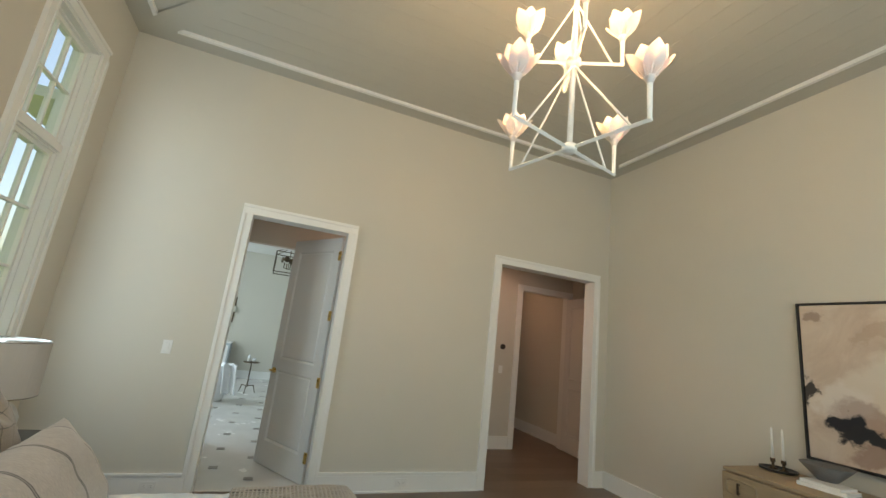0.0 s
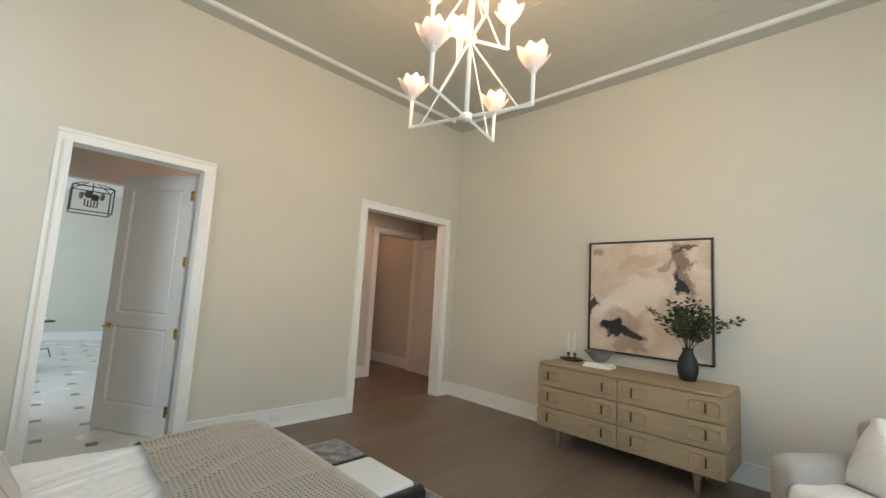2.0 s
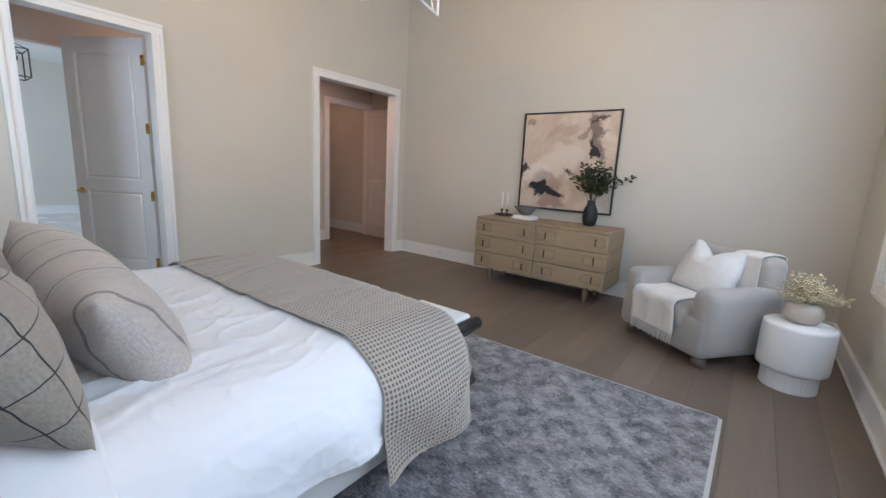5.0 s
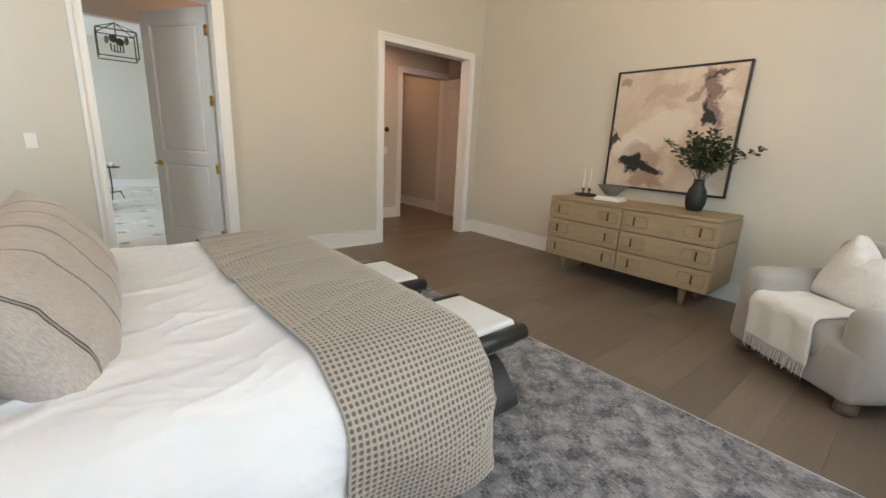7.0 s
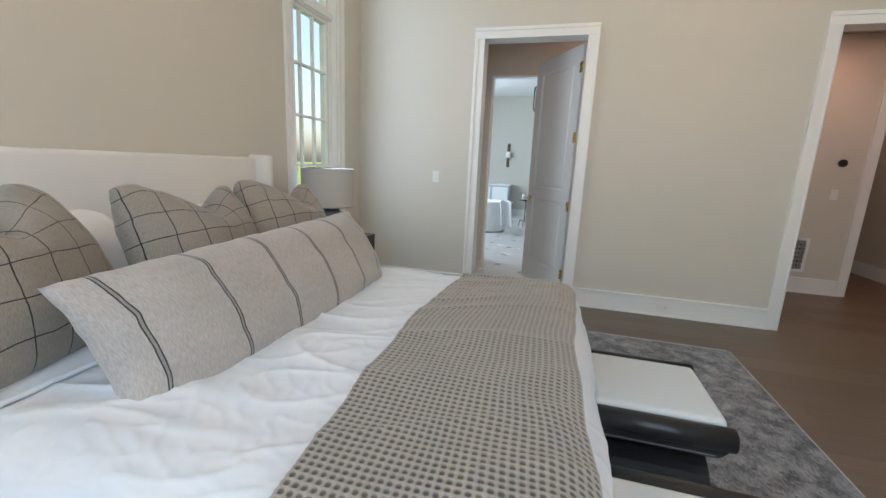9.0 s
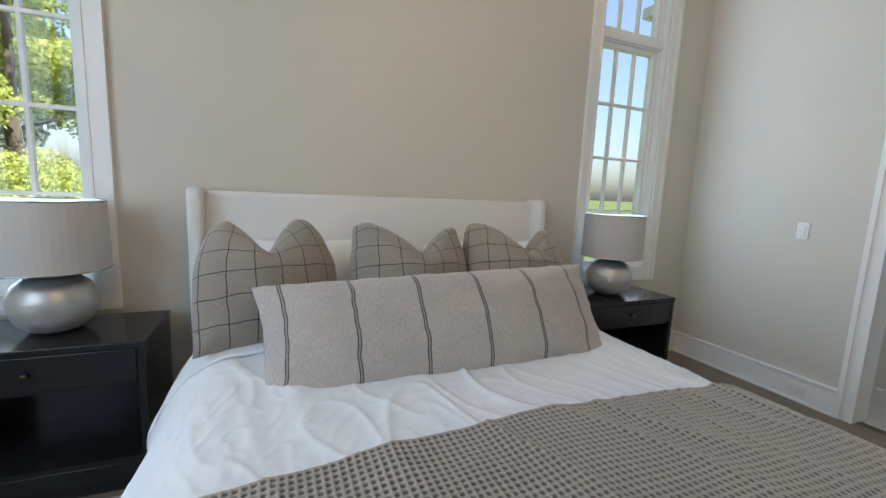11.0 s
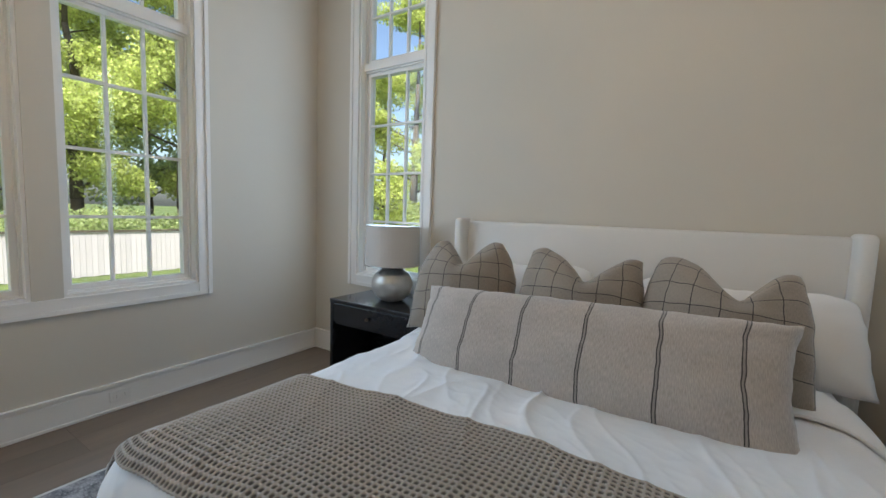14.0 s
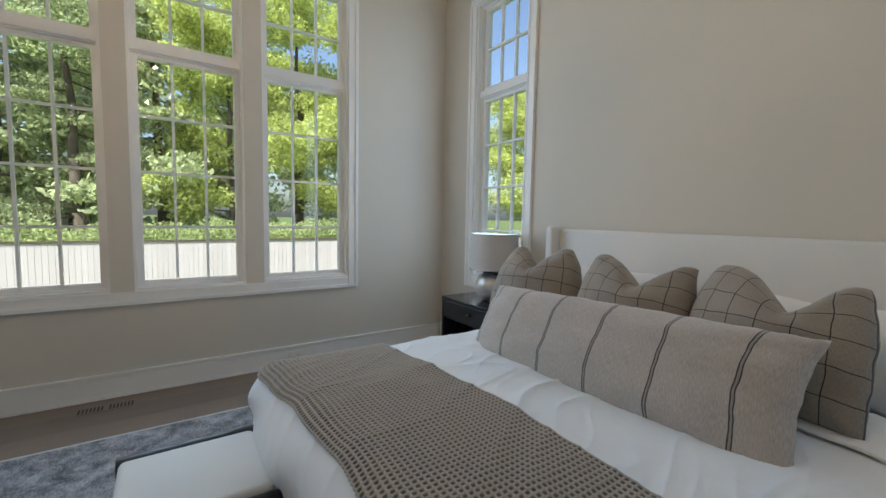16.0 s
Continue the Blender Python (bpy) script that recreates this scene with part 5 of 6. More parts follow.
def dried(parent):
    rb = random.Random(9)
    lv, lf = [], []
    bm = bmesh.new()
    for k in range(95):
        a, el = rb.uniform(0, 6.283), rb.random() ** 0.7
        d = Vector((math.cos(a) * el, math.sin(a) * el, 1.15 - 0.85 * el)).normalized()
        L = rb.uniform(0.13, 0.235)
        p0 = Vector((rb.uniform(-.03, .03), rb.uniform(-.03, .03), 0.125))
        p1 = p0 + d * L
        add_rod(bm, p0, p1, 0.0016, 0.001, 4)
        for s in range(16):
            c = p0.lerp(p1, rb.uniform(0.45, 1.0)) + Vector((rb.gauss(0, 0.009), rb.gauss(0, 0.009), rb.gauss(0, 0.009)))
            sz = rb.uniform(0.004, 0.009)
            b = len(lv)
            for v in ((1, 0, 0), (-1, 0, 0), (0, 1, 0), (0, -1, 0), (0, 0, 1), (0, 0, -1)):
                lv.append(tuple(c + Vector(v) * sz))
            for f in ((0, 2, 4), (2, 1, 4), (1, 3, 4), (3, 0, 4), (2, 0, 5), (1, 2, 5), (3, 1, 5), (0, 3, 5)):
                lf.append(tuple(b + q for q in f))
    stems = part("flower_spray", bm, DRIED, parent)
    me = bpy.data.meshes.new("blossoms")
    me.from_pydata(lv, [], lf)
    me.materials.append(DRIED)
    ob = new("blossoms", me)
    ob.parent = parent


dried(pot)


# ---- chandelier ----
CX, CY = 0.827, 1.257
chd = thing("chandelier", "two-tier white plaster chandelier with tulip-shaped flower lights", "chandelier", pose(CX, CY, 0))
bm = bmesh.new()
add_rod(bm, (0, 0, 2.476), (0, 0, H + 0.135), 0.014, n=14)
part("stem", bm, GESSO, chd, smooth=True)
lathepart("canopy", [(0.02, H + 0.085), (0.06, H + 0.105), (0.065, H + 0.138)], GESSO, chd, "", 28)
bulb_lamps = []
PETAL, pnt, pln, pbs = principled("petal_plaster")
pbs.inputs["Base Color"].default_value, pbs.inputs["Roughness"].default_value = (0.78, 0.775, 0.75, 1), 0.6
ptl, pmx = pnt.new("ShaderNodeBsdfTranslucent"), pnt.new("ShaderNodeMixShader")
ptl.inputs["Color"].default_value, pmx.inputs["Fac"].default_value = (0.80, 0.56, 0.47, 1), 0.22
pln.new(pbs.outputs["BSDF"], pmx.inputs[1])
pln.new(ptl.outputs["BSDF"], pmx.inputs[2])
pln.new(pmx.outputs["Shader"], pnt["Material Output"].inputs["Surface"])


def flower(parent, r, a, z, s, outer):
    px, py = r * math.cos(a), r * math.sin(a)
    bm = bmesh.new()
    for k in range(8):
        ang = k * math.pi / 4 + a
        inner = k % 2 == 0
        tilt = 0.05 if inner else 0.28
        hgt = s * (1.0 if inner else 0.92)
        rows = []
        for i in range(6):
            f = i / 5
            rad = s * (0.16 + 0.42 * math.sin(min(f * 1.25, 1.0) * math.pi / 2) + tilt * f * f)
            wd = s * 0.36 * (math.sin(math.pi * (0.12 + 0.80 * f)) ** 0.75) if f < 1 else 0.004
            c = Vector((math.cos(ang) * rad, math.sin(ang) * rad, f * hgt))
            t = Vector((-math.sin(ang), math.cos(ang), 0))
            rows.append([bm.verts.new(c - t * wd - Vector((math.cos(ang), math.sin(ang), 0)) * wd * 0.35), bm.verts.new(c), bm.verts.new(c + t * wd - Vector((math.cos(ang), math.sin(ang), 0)) * wd * 0.35)])
        for r0, r1 in zip(rows, rows[1:]):
            for q in (0, 1):
                bm.faces.new((r0[q], r0[q + 1], r1[q + 1], r1[q]))
    add_lathe(bm, [(0.012, -0.03), (0.2 * s, 0.0), (0.17 * s, 0.01)], 12)
    fl = part("flower_shade", bm, PETAL, parent, "white petalled flower shade", smooth=True)
    fl.location = (px, py, z)
    bm = bmesh.new()
    bmesh.ops.create_uvsphere(bm, u_segments=12, v_segments=8, radius=0.022, matrix=Matrix.Translation((0, 0, s * 0.5)))
    part("bulb", bm, BULB, fl, "glowing warm bulb", smooth=True)
    bulb_lamps.append((CX + px, CY + py, z + s * 1.6))


for tier, (z, r, rise, a0, brace, s) in enumerate(((2.476, 0.385, 0.195, radians(15), 0.46, 0.118), (2.946, 0.235, 0.16, radians(62), 0.36, 0.110))):
    lathepart("hub", [(0.0, z - 0.026), (0.03, z - 0.022), (0.036, z - 0.012), (0.036, z + 0.014), (0.0, z + 0.016)], GESSO, chd, "", 24)
    for k in range(4):
        a = a0 + k * math.pi / 2
        c, s_ = math.cos(a), math.sin(a)
        bm = bmesh.new()
        add_rod(bm, (0, 0, z), (c * (r + 0.009), s_ * (r + 0.009), z), 0.010, n=4)
        add_rod(bm, (c * r, s_ * r, z), (c * r, s_ * r, z + rise), 0.0095, 0.012, n=12)
        part("arm", bm, GESSO, chd)
        bm = bmesh.new()
        add_rod(bm, (0, 0, z + brace), (c * r * 0.80, s_ * r * 0.80, z), 0.0055, n=8)
        part("brace", bm, GESSO, chd)
        flower(chd, r, a, z + rise, s, tier == 0)
for p in bulb_lamps:
    la = bpy.data.lights.new("bulb_light", "POINT")
    la.energy, la.color, la.shadow_soft_size = 3.7, (1.0, 0.68, 0.37), 0.03
    new("bulb_light", la).location = p


# ---- plates, vents, sockets ----
def outlet(m, label="white duplex wall outlet set in the baseboard"):
    o = thing("wall_outlet", label, "outlet", m)
    boxpart("cover_plate", (-0.058, -0.006, -0.036), (0.058, 0, 0.036), PLASTIC, o, 0.003)
    for x in (-0.024, 0.024):
        rc = boxpart("socket", (x - 0.017, -0.009, -0.014), (x + 0.017, -0.005, 0.014), PLASTIC, o, 0.002)
        for dz in (-0.006, 0.006):
            boxpart("slot", (x - 0.004, -0.0096, dz - 0.001), (x + 0.004, -0.0088, dz + 0.001), DARKSLOT, rc)


outlet(pose(-0.38, Y0 + 0.018, 0.092, 0, 0, 180))
outlet(pose(1.133, Y1 - 0.018, 0.092))
outlet(pose(-1.02, Y1 - 0.018, 0.088))
outlet(pose(X1 - 0.018, 3.16, 0.092, 0, 0, -90))


def switch(m, label="white rocker light switch plate on the wall", w=0.036):
    s = thing("light_switch", label, "light switch", m)
    boxpart("cover_plate", (-w, -0.006, -0.058), (w, 0, 0.058), PLASTIC, s, 0.003)
    boxpart("rocker", (-0.017, -0.010, -0.034), (0.017, -0.005, 0.034), PLASTIC, s, 0.002)


switch(pose(-1.134, Y1, 1.186))
switch(pose(3.09, HY, 1.165))
th = thing("thermostat", "round black wall thermostat in the hall", "thermostat", pose(3.10, HY, 1.515))
bm = bmesh.new()
add_rod(bm, (0, 0, 0), (0, -0.022, 0), 0.042, 0.040, n=28)
part("dial", bm, BLACKFRAME, th, smooth=False)
vg = thing("return_vent", "white return-air grille with an ornate dark pattern", "vent", pose(2.80, HY, 0.45))
for lo, hi in (((-0.16, -0.012, -0.20), (0.16, 0, -0.17)), ((-0.16, -0.012, 0.17), (0.16, 0, 0.20)), ((-0.16, -0.012, -0.17), (-0.13, 0, 0.17)), ((0.13, -0.012, -0.17), (0.16, 0, 0.17))):
    boxpart("frame_bar", lo, hi, TRIM, vg)
boxpart("dark_backing", (-0.13, -0.003, -0.17), (0.13, -0.001, 0.17), DARKSLOT, vg)
for i in range(-2, 3):
    for j in range(-3, 4):
        bm = bmesh.new()
        bmesh.ops.create_circle(bm, segments=12, radius=0.024, matrix=pose(i * 0.052, -0.006, j * 0.05, 90))
        bm2 = bmesh.new()
        add_lathe(bm2, [(0.019, 0), (0.024, 0), (0.024, 0.005), (0.019, 0.005), (0.019, 0)], 10)
        bm.free()
        ring = part("scroll_ring", bm2, TRIM, vg)
        ring.matrix_basis = pose(i * 0.052, -0.004, j * 0.05, 90)
fv = thing("floor_vent", "brown slotted floor register set in the oak floor", "vent", pose(0.945, -1.235, 0.0))
boxpart("plate", (-0.155, -0.055, 0.0005), (0.155, 0.055, 0.004), OAK, fv, 0.001)
for i in range(14):
    x = -0.135 + i * 0.0205 + (0.012 if i > 6 else -0.012)
    boxpart("slot", (x - 0.006, -0.040, 0.0035), (x + 0.006, 0.040, 0.0048), DARKSLOT, fv)

# ---- bathroom things ----
tub = thing("bathtub", "white freestanding oval bathtub with a draped towel", "bathtub", pose(-1.62, 8.35, 0))
prof = [(0.86, 0.30), (0.88, 0.04), (0.93, 0.30), (1.0, 0.62)]
bm = bmesh.new()
rings = []
for sx, z in ((0.66, 0.0), (0.70, 0.05), (0.74, 0.30), (0.82, 0.60), (0.84, 0.625), (0.80, 0.63), (0.76, 0.58), (0.66, 0.25), (0.55, 0.15)):
    rings.append([bm.verts.new((sx * math.cos(2 * math.pi * i / 48), sx * 0.5 * math.sin(2 * math.pi * i / 48), z)) for i in range(48)])
for a, b in zip(rings, rings[1:]):
    for i in range(48):
        bm.faces.new((a[i], a[(i + 1) % 48], b[(i + 1) % 48], b[i]))
bm.faces.new(rings[-1])
bm.faces.new(rings[0][::-1])
part("tub_shell", bm, surface("tub_enamel", (0.78, 0.78, 0.78), 0.15, var=0.01, bump=0.0), tub, smooth=True)
tw = grid_part("towel", lambda u, v: (0.62 + 0.22 * u + 0.05 * v, -0.30 + 0.16 * math.sin(3 * u) - 0.06 * v - 0.05, 0.66 - 0.48 * v + 0.02 * math.sin(u * 12)), 16, 20, LINEN, tub, "white towel hanging over the rim")
so = tw.modifiers.new("thick", "SOLIDIFY")
so.thickness = 0.02
tt = thing("drinks_table", "slim dark metal pedestal table beside the tub", "side table", pose(-0.60, 9.35, 0))
lathepart("tabletop", [(0.15, 0.60), (0.16, 0.605), (0.16, 0.62), (0.0, 0.622)], BRONZE, tt, "", 28)
bm = bmesh.new()
add_rod(bm, (0, 0, 0.12), (0, 0, 0.61), 0.012, n=10)
part("pole", bm, BRONZE, tt)
for k in range(3):
    a = k * 2.094 + 0.4
    bm = bmesh.new()
    add_rod(bm, (0, 0, 0.14), (0.13 * math.cos(a), 0.13 * math.sin(a), 0.15), 0.009, n=8)
    add_rod(bm, (0.13 * math.cos(a), 0.13 * math.sin(a), 0.15), (0.18 * math.cos(a), 0.18 * math.sin(a), 0.0), 0.009, 0.007, n=8)
    part("leg", bm, BRONZE, tt)
for x, hgt, nm, lb in ((-0.06, 0.13, "soap_bottle", "clear soap bottle on the drinks table"), (0.04, 0.07, "candle_jar", "white candle jar on the drinks table")):
    ob = lathepart(nm, [(0.032, 0), (0.034, hgt * 0.75), (0.014, hgt * 0.85), (0.014, hgt)] if hgt > 0.1 else [(0.04, 0), (0.042, hgt), (0.0, hgt)], CERAMIC, None, "", 20)
    ob.location = (-0.60 + x, 9.35, 0.6225)
    tagged(ob, lb, "bottle" if hgt > 0.1 else "candle")
vn = thing("vanity", "pale grey vanity cabinet with a white stone top", "vanity", pose(-1.9, 11.3, 0))
boxpart("body", (-0.7, -0.28, 0.08), (0.7, 0.28, 0.84), surface("vanity_paint", (0.40, 0.45, 0.48), 0.45, var=0.03), vn, 0.005)
boxpart("worktop", (-0.72, -0.30, 0.84), (0.72, 0.28, 0.875), PAPER, vn, 0.004)
for x in (-0.46, 0, 0.46):
    boxpart("drawer_front", (x - 0.21, -0.296, 0.16), (x + 0.21, -0.28, 0.80), TRIM, vn, 0.004)
sc = thing("wall_sconce", "dark metal sconce with a white shade on the bathroom wall", "wall lamp", pose(-1.35, BY, 1.65))
boxpart("back_plate", (-0.04, -0.02, -0.32), (0.04, 0, 0.32), BRONZE, sc, 0.004)
lathepart("shade", [(0.075, -0.06), (0.06, 0.10)], WAX, sc, "", 20, 0.0, -0.10)
bm = bmesh.new()
add_rod(bm, (0, -0.02, -0.08), (0, -0.10, -0.08), 0.010, n=8)
part("arm", bm, BRONZE, sc)
lt = thing("lantern", "dark open-frame cage lantern hanging in the bathroom", "pendant lamp", pose(-0.27, 8.58, 2.64))
hw, hh = 0.26, 0.20
corners = [(-hw, -hw), (hw, -hw), (hw, hw), (-hw, hw)]
for k in range(4):
    a, b = corners[k], corners[(k + 1) % 4]
    bm = bmesh.new()
    add_rod(bm, (*a, -hh), (*a, hh), 0.010, n=6)
    add_rod(bm, (*a, -hh), (*b, -hh), 0.010, n=6)
    add_rod(bm, (*a, hh), (*b, hh), 0.010, n=6)
    add_rod(bm, (*a, hh), (0, 0, hh + 0.14), 0.008, n=6)
    part("cage_bar", bm, BRONZE, lt)
    bm = bmesh.new()
    q = k * math.pi / 2 + 0.4
    add_rod(bm, (0, 0, -0.10), (0.09 * math.cos(q), 0.09 * math.sin(q), -0.09), 0.006, n=6)
    add_rod(bm, (0.09 * math.cos(q), 0.09 * math.sin(q), -0.09), (0.09 * math.cos(q), 0.09 * math.sin(q), 0.02), 0.010, n=8)
    part("candle_arm", bm, BRONZE, lt)
    m_ = lathepart("medallion", [(0.0, -0.006), (0.06, -0.005), (0.06, 0.005), (0.0, 0.006)], BRONZE, lt, "", 18)
    m_.matrix_basis = pose(0.14 * math.cos(q + 0.8), 0.14 * math.sin(q + 0.8), 0.08, 90, 0, math.degrees(q))
bm = bmesh.new()
add_rod(bm, (0, 0, -0.10), (0, 0, 0.56), 0.008, n=8)
part("stem", bm, BRONZE, lt)
# unseen warm fill lamp, added to brighten the hall
hl = thing("ceiling_light", "unseen round warm fill lamp added in the ceiling", "ceiling light", pose(2.75, 4.9, 2.85))
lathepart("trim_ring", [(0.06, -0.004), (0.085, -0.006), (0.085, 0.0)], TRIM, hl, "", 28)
lathepart("glow_disc", [(0.058, -0.003), (0.0, -0.003)], glow("hall_fill_glow", (1.0, 0.66, 0.45), 18.0), hl, "", 28)
la = bpy.data.lights.new("hall_fill", "AREA")
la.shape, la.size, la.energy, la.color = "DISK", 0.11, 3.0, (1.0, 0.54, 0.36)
new("hall_fill", la).matrix_world = pose(2.75, 4.9, 2.84)

# second unseen fill lamp, added for the far hallway
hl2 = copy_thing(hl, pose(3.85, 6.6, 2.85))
la = bpy.data.lights.new("hall_fill", "AREA")
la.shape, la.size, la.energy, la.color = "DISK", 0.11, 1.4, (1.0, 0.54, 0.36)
new("hall_fill", la).matrix_world = pose(3.85, 6.6, 2.84)

# added fill lamp of the same kind, unseen, in the bathroom's entry
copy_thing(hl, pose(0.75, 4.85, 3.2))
la = bpy.data.lights.new("entry_fill", "AREA")
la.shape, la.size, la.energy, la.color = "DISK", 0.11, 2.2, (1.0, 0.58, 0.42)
new("entry_fill", la).matrix_world = pose(0.75, 4.85, 3.19)


# ---- outdoors ----
GZ = -1.05
ground = bmesh.new()
add_box(ground, -400, 400, -400, 400, GZ - 0.3, GZ)
tagged(part("ground", ground, GRASS), "mown spring lawn reaching to the horizon", "lawn", kind="structure")
found = boxpart("foundation", (X0 - WT, Y0 - WT, GZ), (X1 + 1.0, 11.7, -0.06), SIDING)
tagged(found, "plain rendered foundation wall below the house", "foundation", kind="structure")


def fence_run(x0, y0, x1, y1, label):
    f = thing("fence", label, "fence")
    v = Vector((x1 - x0, y1 - y0, 0))
    n = v.normalized()
    L = v.length
    me = bpy.data.meshes.new("board")
    bm = bmesh.new()
    add_box(bm, 0, 0.143, -0.011, 0.011, 0, 1.42)
    bm.to_mesh(me)
    bm.free()
    me.materials.append(FENCE)
    ang = math.degrees(math.atan2(n.y, n.x))
    near = int(L / 0.15)
    for i in range(near):
        ob = new("board", me)
        ob.parent = f
        ob.matrix_basis = pose(x0 + n.x * i * 0.15, y0 + n.y * i * 0.15, GZ + 0.02 + 0.012 * ((i * 7) % 3 - 1), 0, 0, ang)
    bm = bmesh.new()
    add_box(bm, 0, L, -0.05, 0.05, 1.42, 1.48)
    rail = part("cap_rail", bm, BARK, f)
    rail.matrix_basis = pose(x0, y0, GZ, 0, 0, ang)


fence_run(-16, -14.5, 26, -14.5, "pale vertical board fence with a flat cap rail")
fence_run(-16, 18, -16, -14.5, "pale vertical board fence beside the lawn")


def leaf_cloud(rng, blobs, count, size, droop=0.0):
    """Small leaf quads scattered through overlapping blobs; returns verts and faces."""
    c = np.array([b[:3] for b in blobs])
    r = np.array([b[3:] for b in blobs])
    pick = rng.integers(0, len(blobs), count)
    d = rng.normal(size=(count, 3))
    d /= np.linalg.norm(d, axis=1)[:, None]
    rad = rng.random(count) ** 0.45
    pos = c[pick] + d * rad[:, None] * r[pick]
    a = rng.normal(size=(count, 3))
    a /= np.linalg.norm(a, axis=1)[:, None]
    b = np.cross(a, rng.normal(size=(count, 3)))
    b /= np.linalg.norm(b, axis=1)[:, None]
    s = size * (0.6 + 0.8 * rng.random(count))[:, None]
    v = np.empty((count, 4, 3))
    v[:, 0], v[:, 1], v[:, 2], v[:, 3] = pos - a * s, pos - b * s * 0.55, pos + a * s, pos + b * s * 0.55
    return v.reshape(-1, 3), np.arange(count * 4).reshape(-1, 4)


def tree(x, y, h, spread, leaf, seed, label, count=7000, size=0.16, kind="broad", lean=0.0, base=0.28):
    rng = np.random.default_rng(seed)
    t = thing("tree", label, "tree", pose(x, y, GZ))
    bm = bmesh.new()
    top = Vector((lean, lean * 0.4, h * 0.93))
    tr = 0.016 * h + 0.04
    pts = [Vector((0, 0, -0.1))]
    for i in range(1, 7):
        f = i / 6
        pts.append(Vector((top.x * f + rng.normal() * 0.12, top.y * f + rng.normal() * 0.12, top.z * f)))
    for i in range(6):
        add_rod(bm, pts[i], pts[i + 1], tr * (1 - i / 6.5), tr * (1 - (i + 1) / 6.5), 8)
    blobs = []
    nb = 16 if kind == "broad" else 26
    for i in range(nb):
        f = base + (0.97 - base) * (i + 0.5) / nb
        ang = rng.random() * 6.283 + i * 2.4
        p0 = pts[min(int(f * 6), 5)].lerp(pts[min(int(f * 6) + 1, 6)], f * 6 - int(f * 6))
        if kind == "broad":
            reach = spread * (0.35 + 0.75 * math.sin(min(1, (f - base) / (1 - base) * 0.85 + 0.18) * math.pi)) * (0.7 + 0.5 * rng.random())
            p1 = p0 + Vector((math.cos(ang) * reach, math.sin(ang) * reach, reach * 0.35 + 0.3))
        else:
            reach = spread * (1.05 - (f - base) / (1 - base)) * (0.7 + 0.5 * rng.random()) + 0.3
            p1 = p0 + Vector((math.cos(ang) * reach, math.sin(ang) * reach, -0.08 * reach))
        add_rod(bm, p0, p0.lerp(p1, 0.9), tr * 0.32 * (1.1 - f), 0.012, 6)
        for g in (0.5, 0.78, 1.0):
            q = p0.lerp(p1, g)
            for _ in range(2):
                o = rng.normal(size=3) * spread * 0.14
                bl = spread * (0.20 + 0.12 * rng.random())
                blobs.append((q.x + o[0], q.y + o[1], q.z + o[2] * 0.6, bl, bl, bl * (0.62 if kind == "broad" else 0.30)))
    part("trunk", bm, BARK, t, smooth=True)
    v, f = leaf_cloud(rng, blobs, count, size)
    me = bpy.data.meshes.new("crown")
    me.from_pydata(v.tolist(), [], f.tolist())
    me.materials.append(leaf)
    crown = new("crown", me)
    crown.parent = t
    return t


rt = random.Random(5)
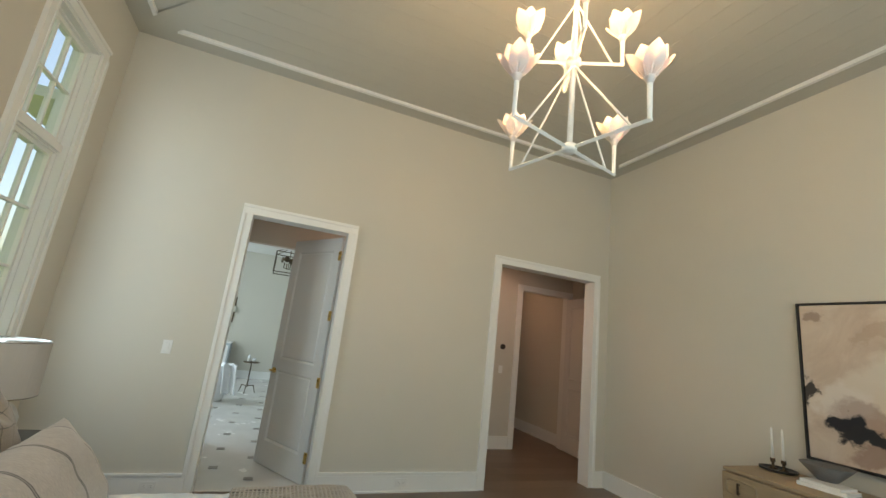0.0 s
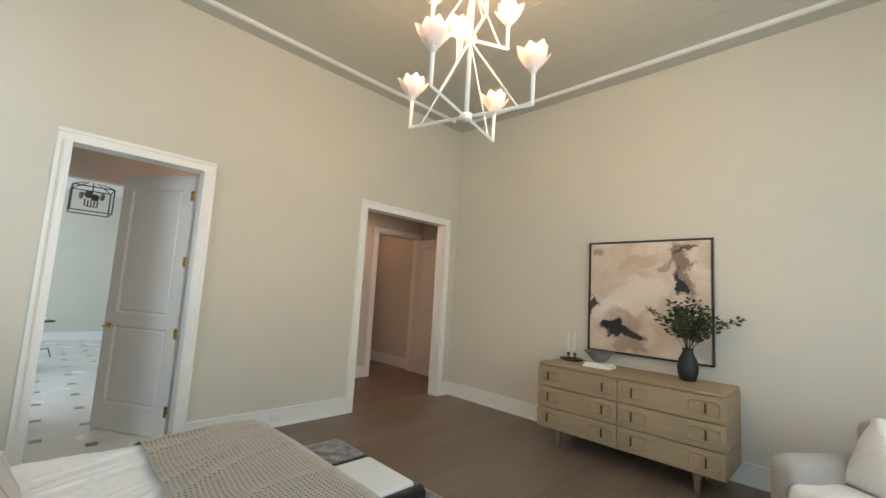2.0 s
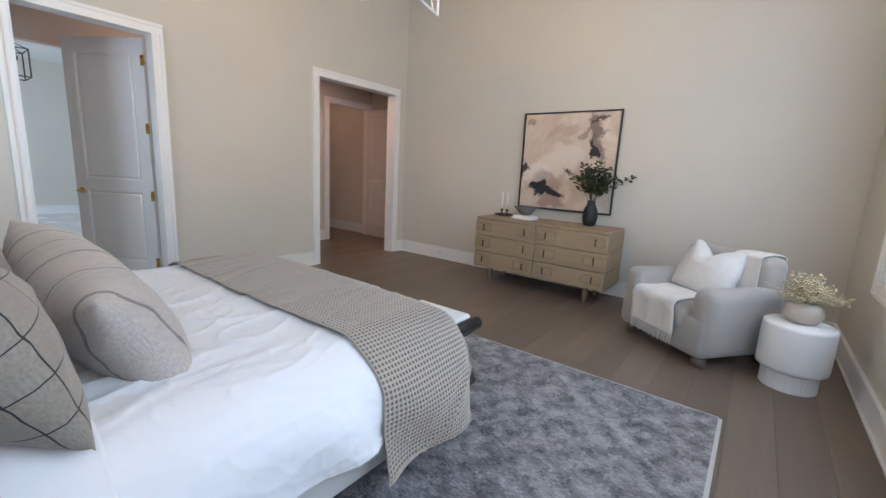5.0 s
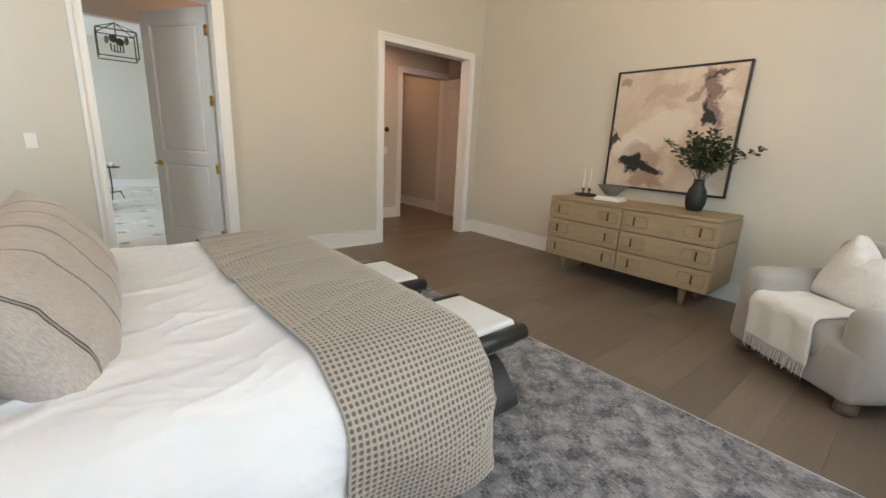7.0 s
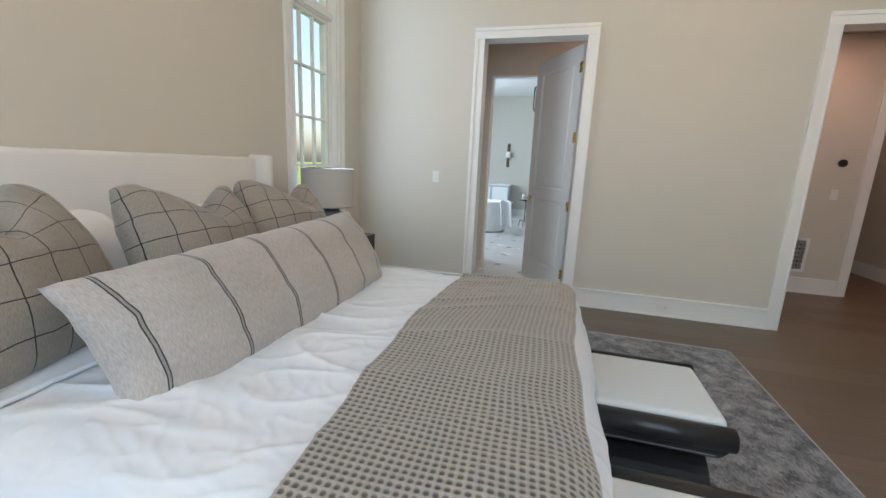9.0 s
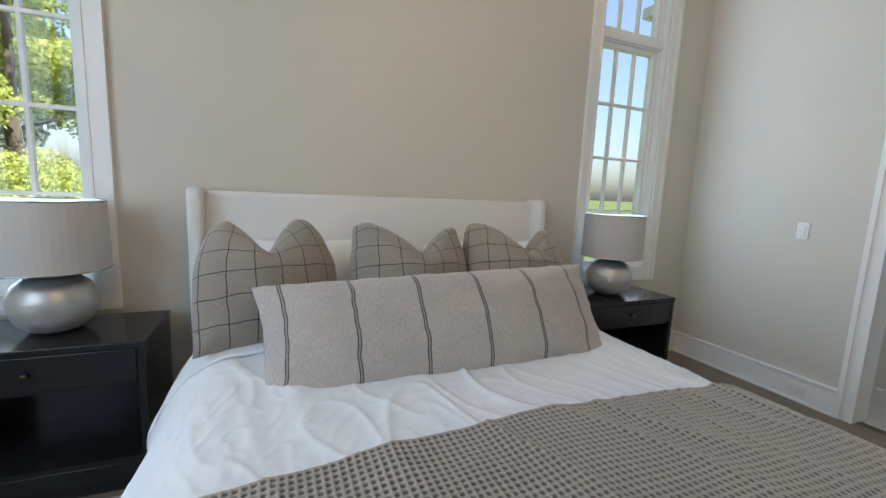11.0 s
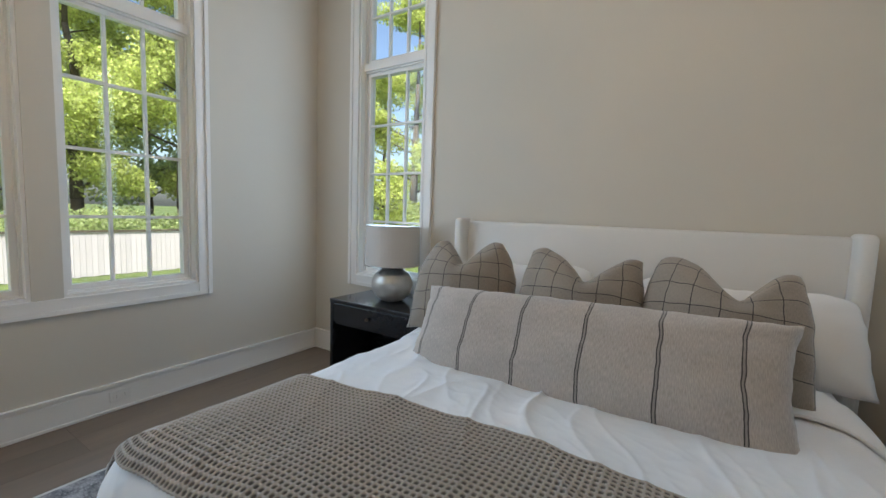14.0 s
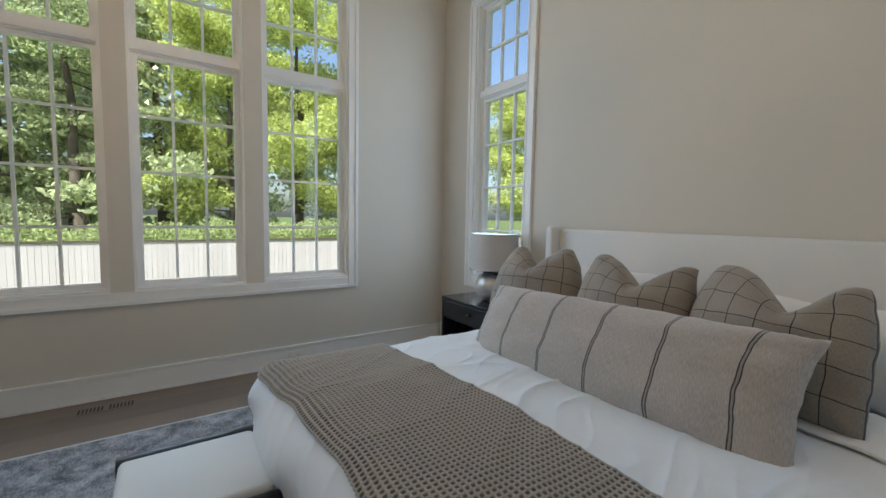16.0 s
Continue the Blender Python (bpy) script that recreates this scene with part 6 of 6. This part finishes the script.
# trees behind the south fence: pines to the west of the view, maples and spring saplings near the corner
SPRING = "spring maple with bright yellow-green leaves behind the fence"
GREENT = "tall leafy green tree behind the fence"
PINE = "tall pine with layered drooping boughs behind the fence"
k = 0
for x, y, h, s, mat_, kd in [
        (-13.5, -17.5, 13, 3.6, LEAF_SPRING, "broad"), (-9.5, -17.0, 14, 3.8, LEAF_SPRING, "broad"), (-6.0, -19.0, 16, 4.2, LEAF_SPRING, "broad"), (-2.5, -17.2, 12, 3.4, LEAF_SPRING, "broad"),
        (0.6, -20.0, 16, 4.0, LEAF_PINE, "pine"), (3.6, -18.5, 15, 3.8, LEAF_PINE, "pine"), (7.0, -20.5, 17, 4.2, LEAF_PINE, "pine"), (10.5, -18.0, 14, 3.6, LEAF_PINE, "pine"),
        (14.0, -21.0, 16, 4.4, LEAF_GREEN, "broad"), (18.5, -19.0, 15, 4.0, LEAF_PINE, "pine"), (-16.0, -23.0, 17, 4.4, LEAF_GREEN, "broad"), (-11.0, -25.0, 18, 4.8, LEAF_GREEN, "broad"),
        (-4.0, -27.0, 18, 5.0, LEAF_GREEN, "broad"), (4.5, -28.0, 19, 5.0, LEAF_GREEN, "broad"), (12.0, -28.0, 19, 5.2, LEAF_GREEN, "broad"), (21, -27, 18, 5.0, LEAF_GREEN, "broad"),
        (-18.2, -12.5, 12, 3.6, LEAF_SPRING, "broad"), (-19.0, -7.8, 11, 3.4, LEAF_SPRING, "broad"), (-20.5, -4.0, 8.5, 3.0, LEAF_SPRING, "broad"), (-24.0, -10.0, 15, 4.6, LEAF_GREEN, "broad"),
        (-26.0, -3.0, 9.5, 3.6, LEAF_GREEN, "broad"), (-33.0, 4.5, 6.5, 3.2, LEAF_SPRING, "broad"), (-36.0, 9.5, 8.0, 3.4, LEAF_GREEN, "broad"), (-36.0, 17.5, 7.5, 3.4, LEAF_SPRING, "broad"),
        (-31.0, 20.5, 6.2, 3.4, LEAF_SPRING, "broad"), (-22.5, -15.5, 13, 4.6, LEAF_SPRING, "broad"), (-21.8, -0.8, 9, 3.6, LEAF_SPRING, "broad")]:
    k += 1
    if y < -15:
        y -= 3.0
    near = y > -23 and x > -23
    if y < -26:
        h *= 0.72
    if -25 < x < -17 and -16 < y < 1:
        h *= 1.3
    tree(x, y, h, s, mat_, 40 + k, PINE if kd == "pine" else (SPRING if mat_ is LEAF_SPRING else GREENT), count=((34000 if kd == "pine" else 44000) if near else 13000), size=(0.060 if kd == "pine" else 0.085) if near else 0.15, kind=kd, lean=rt.uniform(-0.6, 0.6), base=0.16 if kd == "broad" else 0.14)


def hedge(x0, x1, y0, y1, h, seed, leaf, label, count=16000, size=0.065):
    rng = np.random.default_rng(seed)
    blobs = []
    n = max(int(max(x1 - x0, y1 - y0) / 0.8), 2)
    for i in range(n):
        f = (i + 0.5) / n
        for z in (0.5, 1.0):
            blobs.append((x0 + (x1 - x0) * (f if x1 - x0 > y1 - y0 else rng.random()), y0 + (y1 - y0) * (f if y1 - y0 >= x1 - x0 else rng.random()), h * z * (0.7 + 0.25 * rng.random()), 0.95, 0.95, h * 0.36))
    v, f = leaf_cloud(rng, blobs, count, size)
    me = bpy.data.meshes.new("shrubs")
    me.from_pydata(v.tolist(), [], f.tolist())
    me.materials.append(leaf)
    ob = new("shrubs", me)
    ob.location = (0, 0, GZ)
    tagged(ob, label, "shrubs", kind="stuff")


hedge(-18.9, -17.2, 1, 17, 3.0, 3, LEAF_HEDGE, "dense yellow-green hedge behind the fence", 60000)
hedge(-18.9, -17.2, -14, 1, 2.6, 4, LEAF_SPRING, "bright spring shrubs behind the fence", 50000)
hedge(-16, 24, -17.6, -15.9, 1.75, 5, LEAF_GREEN, "mixed green shrubs along the fence", 90000)


def far_house(x, y, rz, w, d, h, label):
    b = thing("house", label, "house", pose(x, y, GZ, 0, 0, rz))
    boxpart("wall", (-w / 2, -d / 2, 0), (w / 2, d / 2, h), SIDING, b)
    bm = bmesh.new()
    o = 0.4
    a = [bm.verts.new(p) for p in ((-w / 2 - o, -d / 2 - o, h), (w / 2 + o, -d / 2 - o, h), (w / 2 + o, d / 2 + o, h), (-w / 2 - o, d / 2 + o, h))]
    r = [bm.verts.new(p) for p in ((-w / 2 - o, 0, h + d * 0.36), (w / 2 + o, 0, h + d * 0.36))]
    for q in ((a[0], a[1], r[1], r[0]), (a[2], a[3], r[0], r[1]), (a[1], a[2], r[1]), (a[3], a[0], r[0]), (a[3], a[2], a[1], a[0])):
        bm.faces.new(q)
    part("roof", bm, ROOFING, b)
    for i in (-1, 0, 1):
        for s in (-1, 1):
            boxpart("window", (i * w * 0.3 - 0.5, s * d / 2 - 0.03, 1.0), (i * w * 0.3 + 0.5, s * d / 2 + 0.03, 2.3), DARKSLOT, b)


far_house(-30, 7.2, 78, 11, 8, 3.0, "neighbouring house with a low dark shingle roof")
far_house(8.5, -33, 4, 12, 8, 3.0, "neighbouring house half hidden among trees")


# ---- floors, last: single planks and tiles ----
def plank_floor():
    fl = tagged(boxpart("floor", (X0 - WT + 0.02, Y0 - WT + 0.02, -0.06), (4.55, 9.1, -0.004), GAP), "wide brown-grey oak plank floor", "floor", kind="structure")
    rp = random.Random(11)
    cache = {}

    def plank(x0, x1, y0, y1):
        L = round(x1 - x0, 3)
        W = round(y1 - y0, 3)
        key = (L, W)
        if key not in cache:
            bm = bmesh.new()
            lo = [bm.verts.new(p) for p in ((0, 0, -0.004), (L, 0, -0.004), (L, W, -0.004), (0, W, -0.004))]
            e = 0.0007
            hi = [bm.verts.new(p) for p in ((e, e, 0), (L - e, e, 0), (L - e, W - e, 0), (e, W - e, 0))]
            bm.faces.new(hi)
            for i in range(4):
                bm.faces.new((lo[i], lo[(i + 1) % 4], hi[(i + 1) % 4], hi[i]))
            me = bpy.data.meshes.new("plank")
            bmesh.ops.recalc_face_normals(bm, faces=list(bm.faces))
            bm.to_mesh(me)
            bm.free()
            me.materials.append(OAK)
            cache[key] = me
        ob = new("plank", cache[key])
        ob.location = (x0, y0, 0)
        ob.parent = fl
    w = 0.225
    y = Y0
    while y < 5.72:
        y1 = min(y + w, 5.72)
        xa, xb = (X0, X1) if y < Y1 else (1.6, 4.42)
        if y < Y1 < y1:
            y1 = Y1 + 0.02
        x = xa
        first = True
        while x < xb - 0.01:
            L = rp.choice((0.6, 1.0, 1.4, 1.9)) if first else rp.choice((1.5, 1.9, 2.2))
            first = False
            x1 = min(x + L, xb)
            if xb - x1 < 0.4:
                x1 = xb
            plank(x, x1, y, y1)
            x = x1
        y = y1
    while y < 9.0:
        plank(3.3, 4.42, y, y + w)
        y += w


plank_floor()

dm = None
for j in range(0, 11):
    for i in range(-5, 4):
        x = -0.275 + 0.345 * i
        y = 4.42 + 0.66 * j + (0.33 if i % 2 else 0)
        if y > 11.4 or (y < 5.7 and not -0.9 < x < 1.2):
            continue
        if dm is None:
            bm = bmesh.new()
            add_box(bm, -0.042, 0.042, -0.042, 0.042, 0.0, 0.0025)
            dm = bpy.data.meshes.new("tile")
            bm.to_mesh(dm)
            bm.free()
            dm.materials.append(DOTTILE)
        ob = new("tile", dm)
        ob.location = (x, y, 0.0008)
        ob.parent = bath_floor
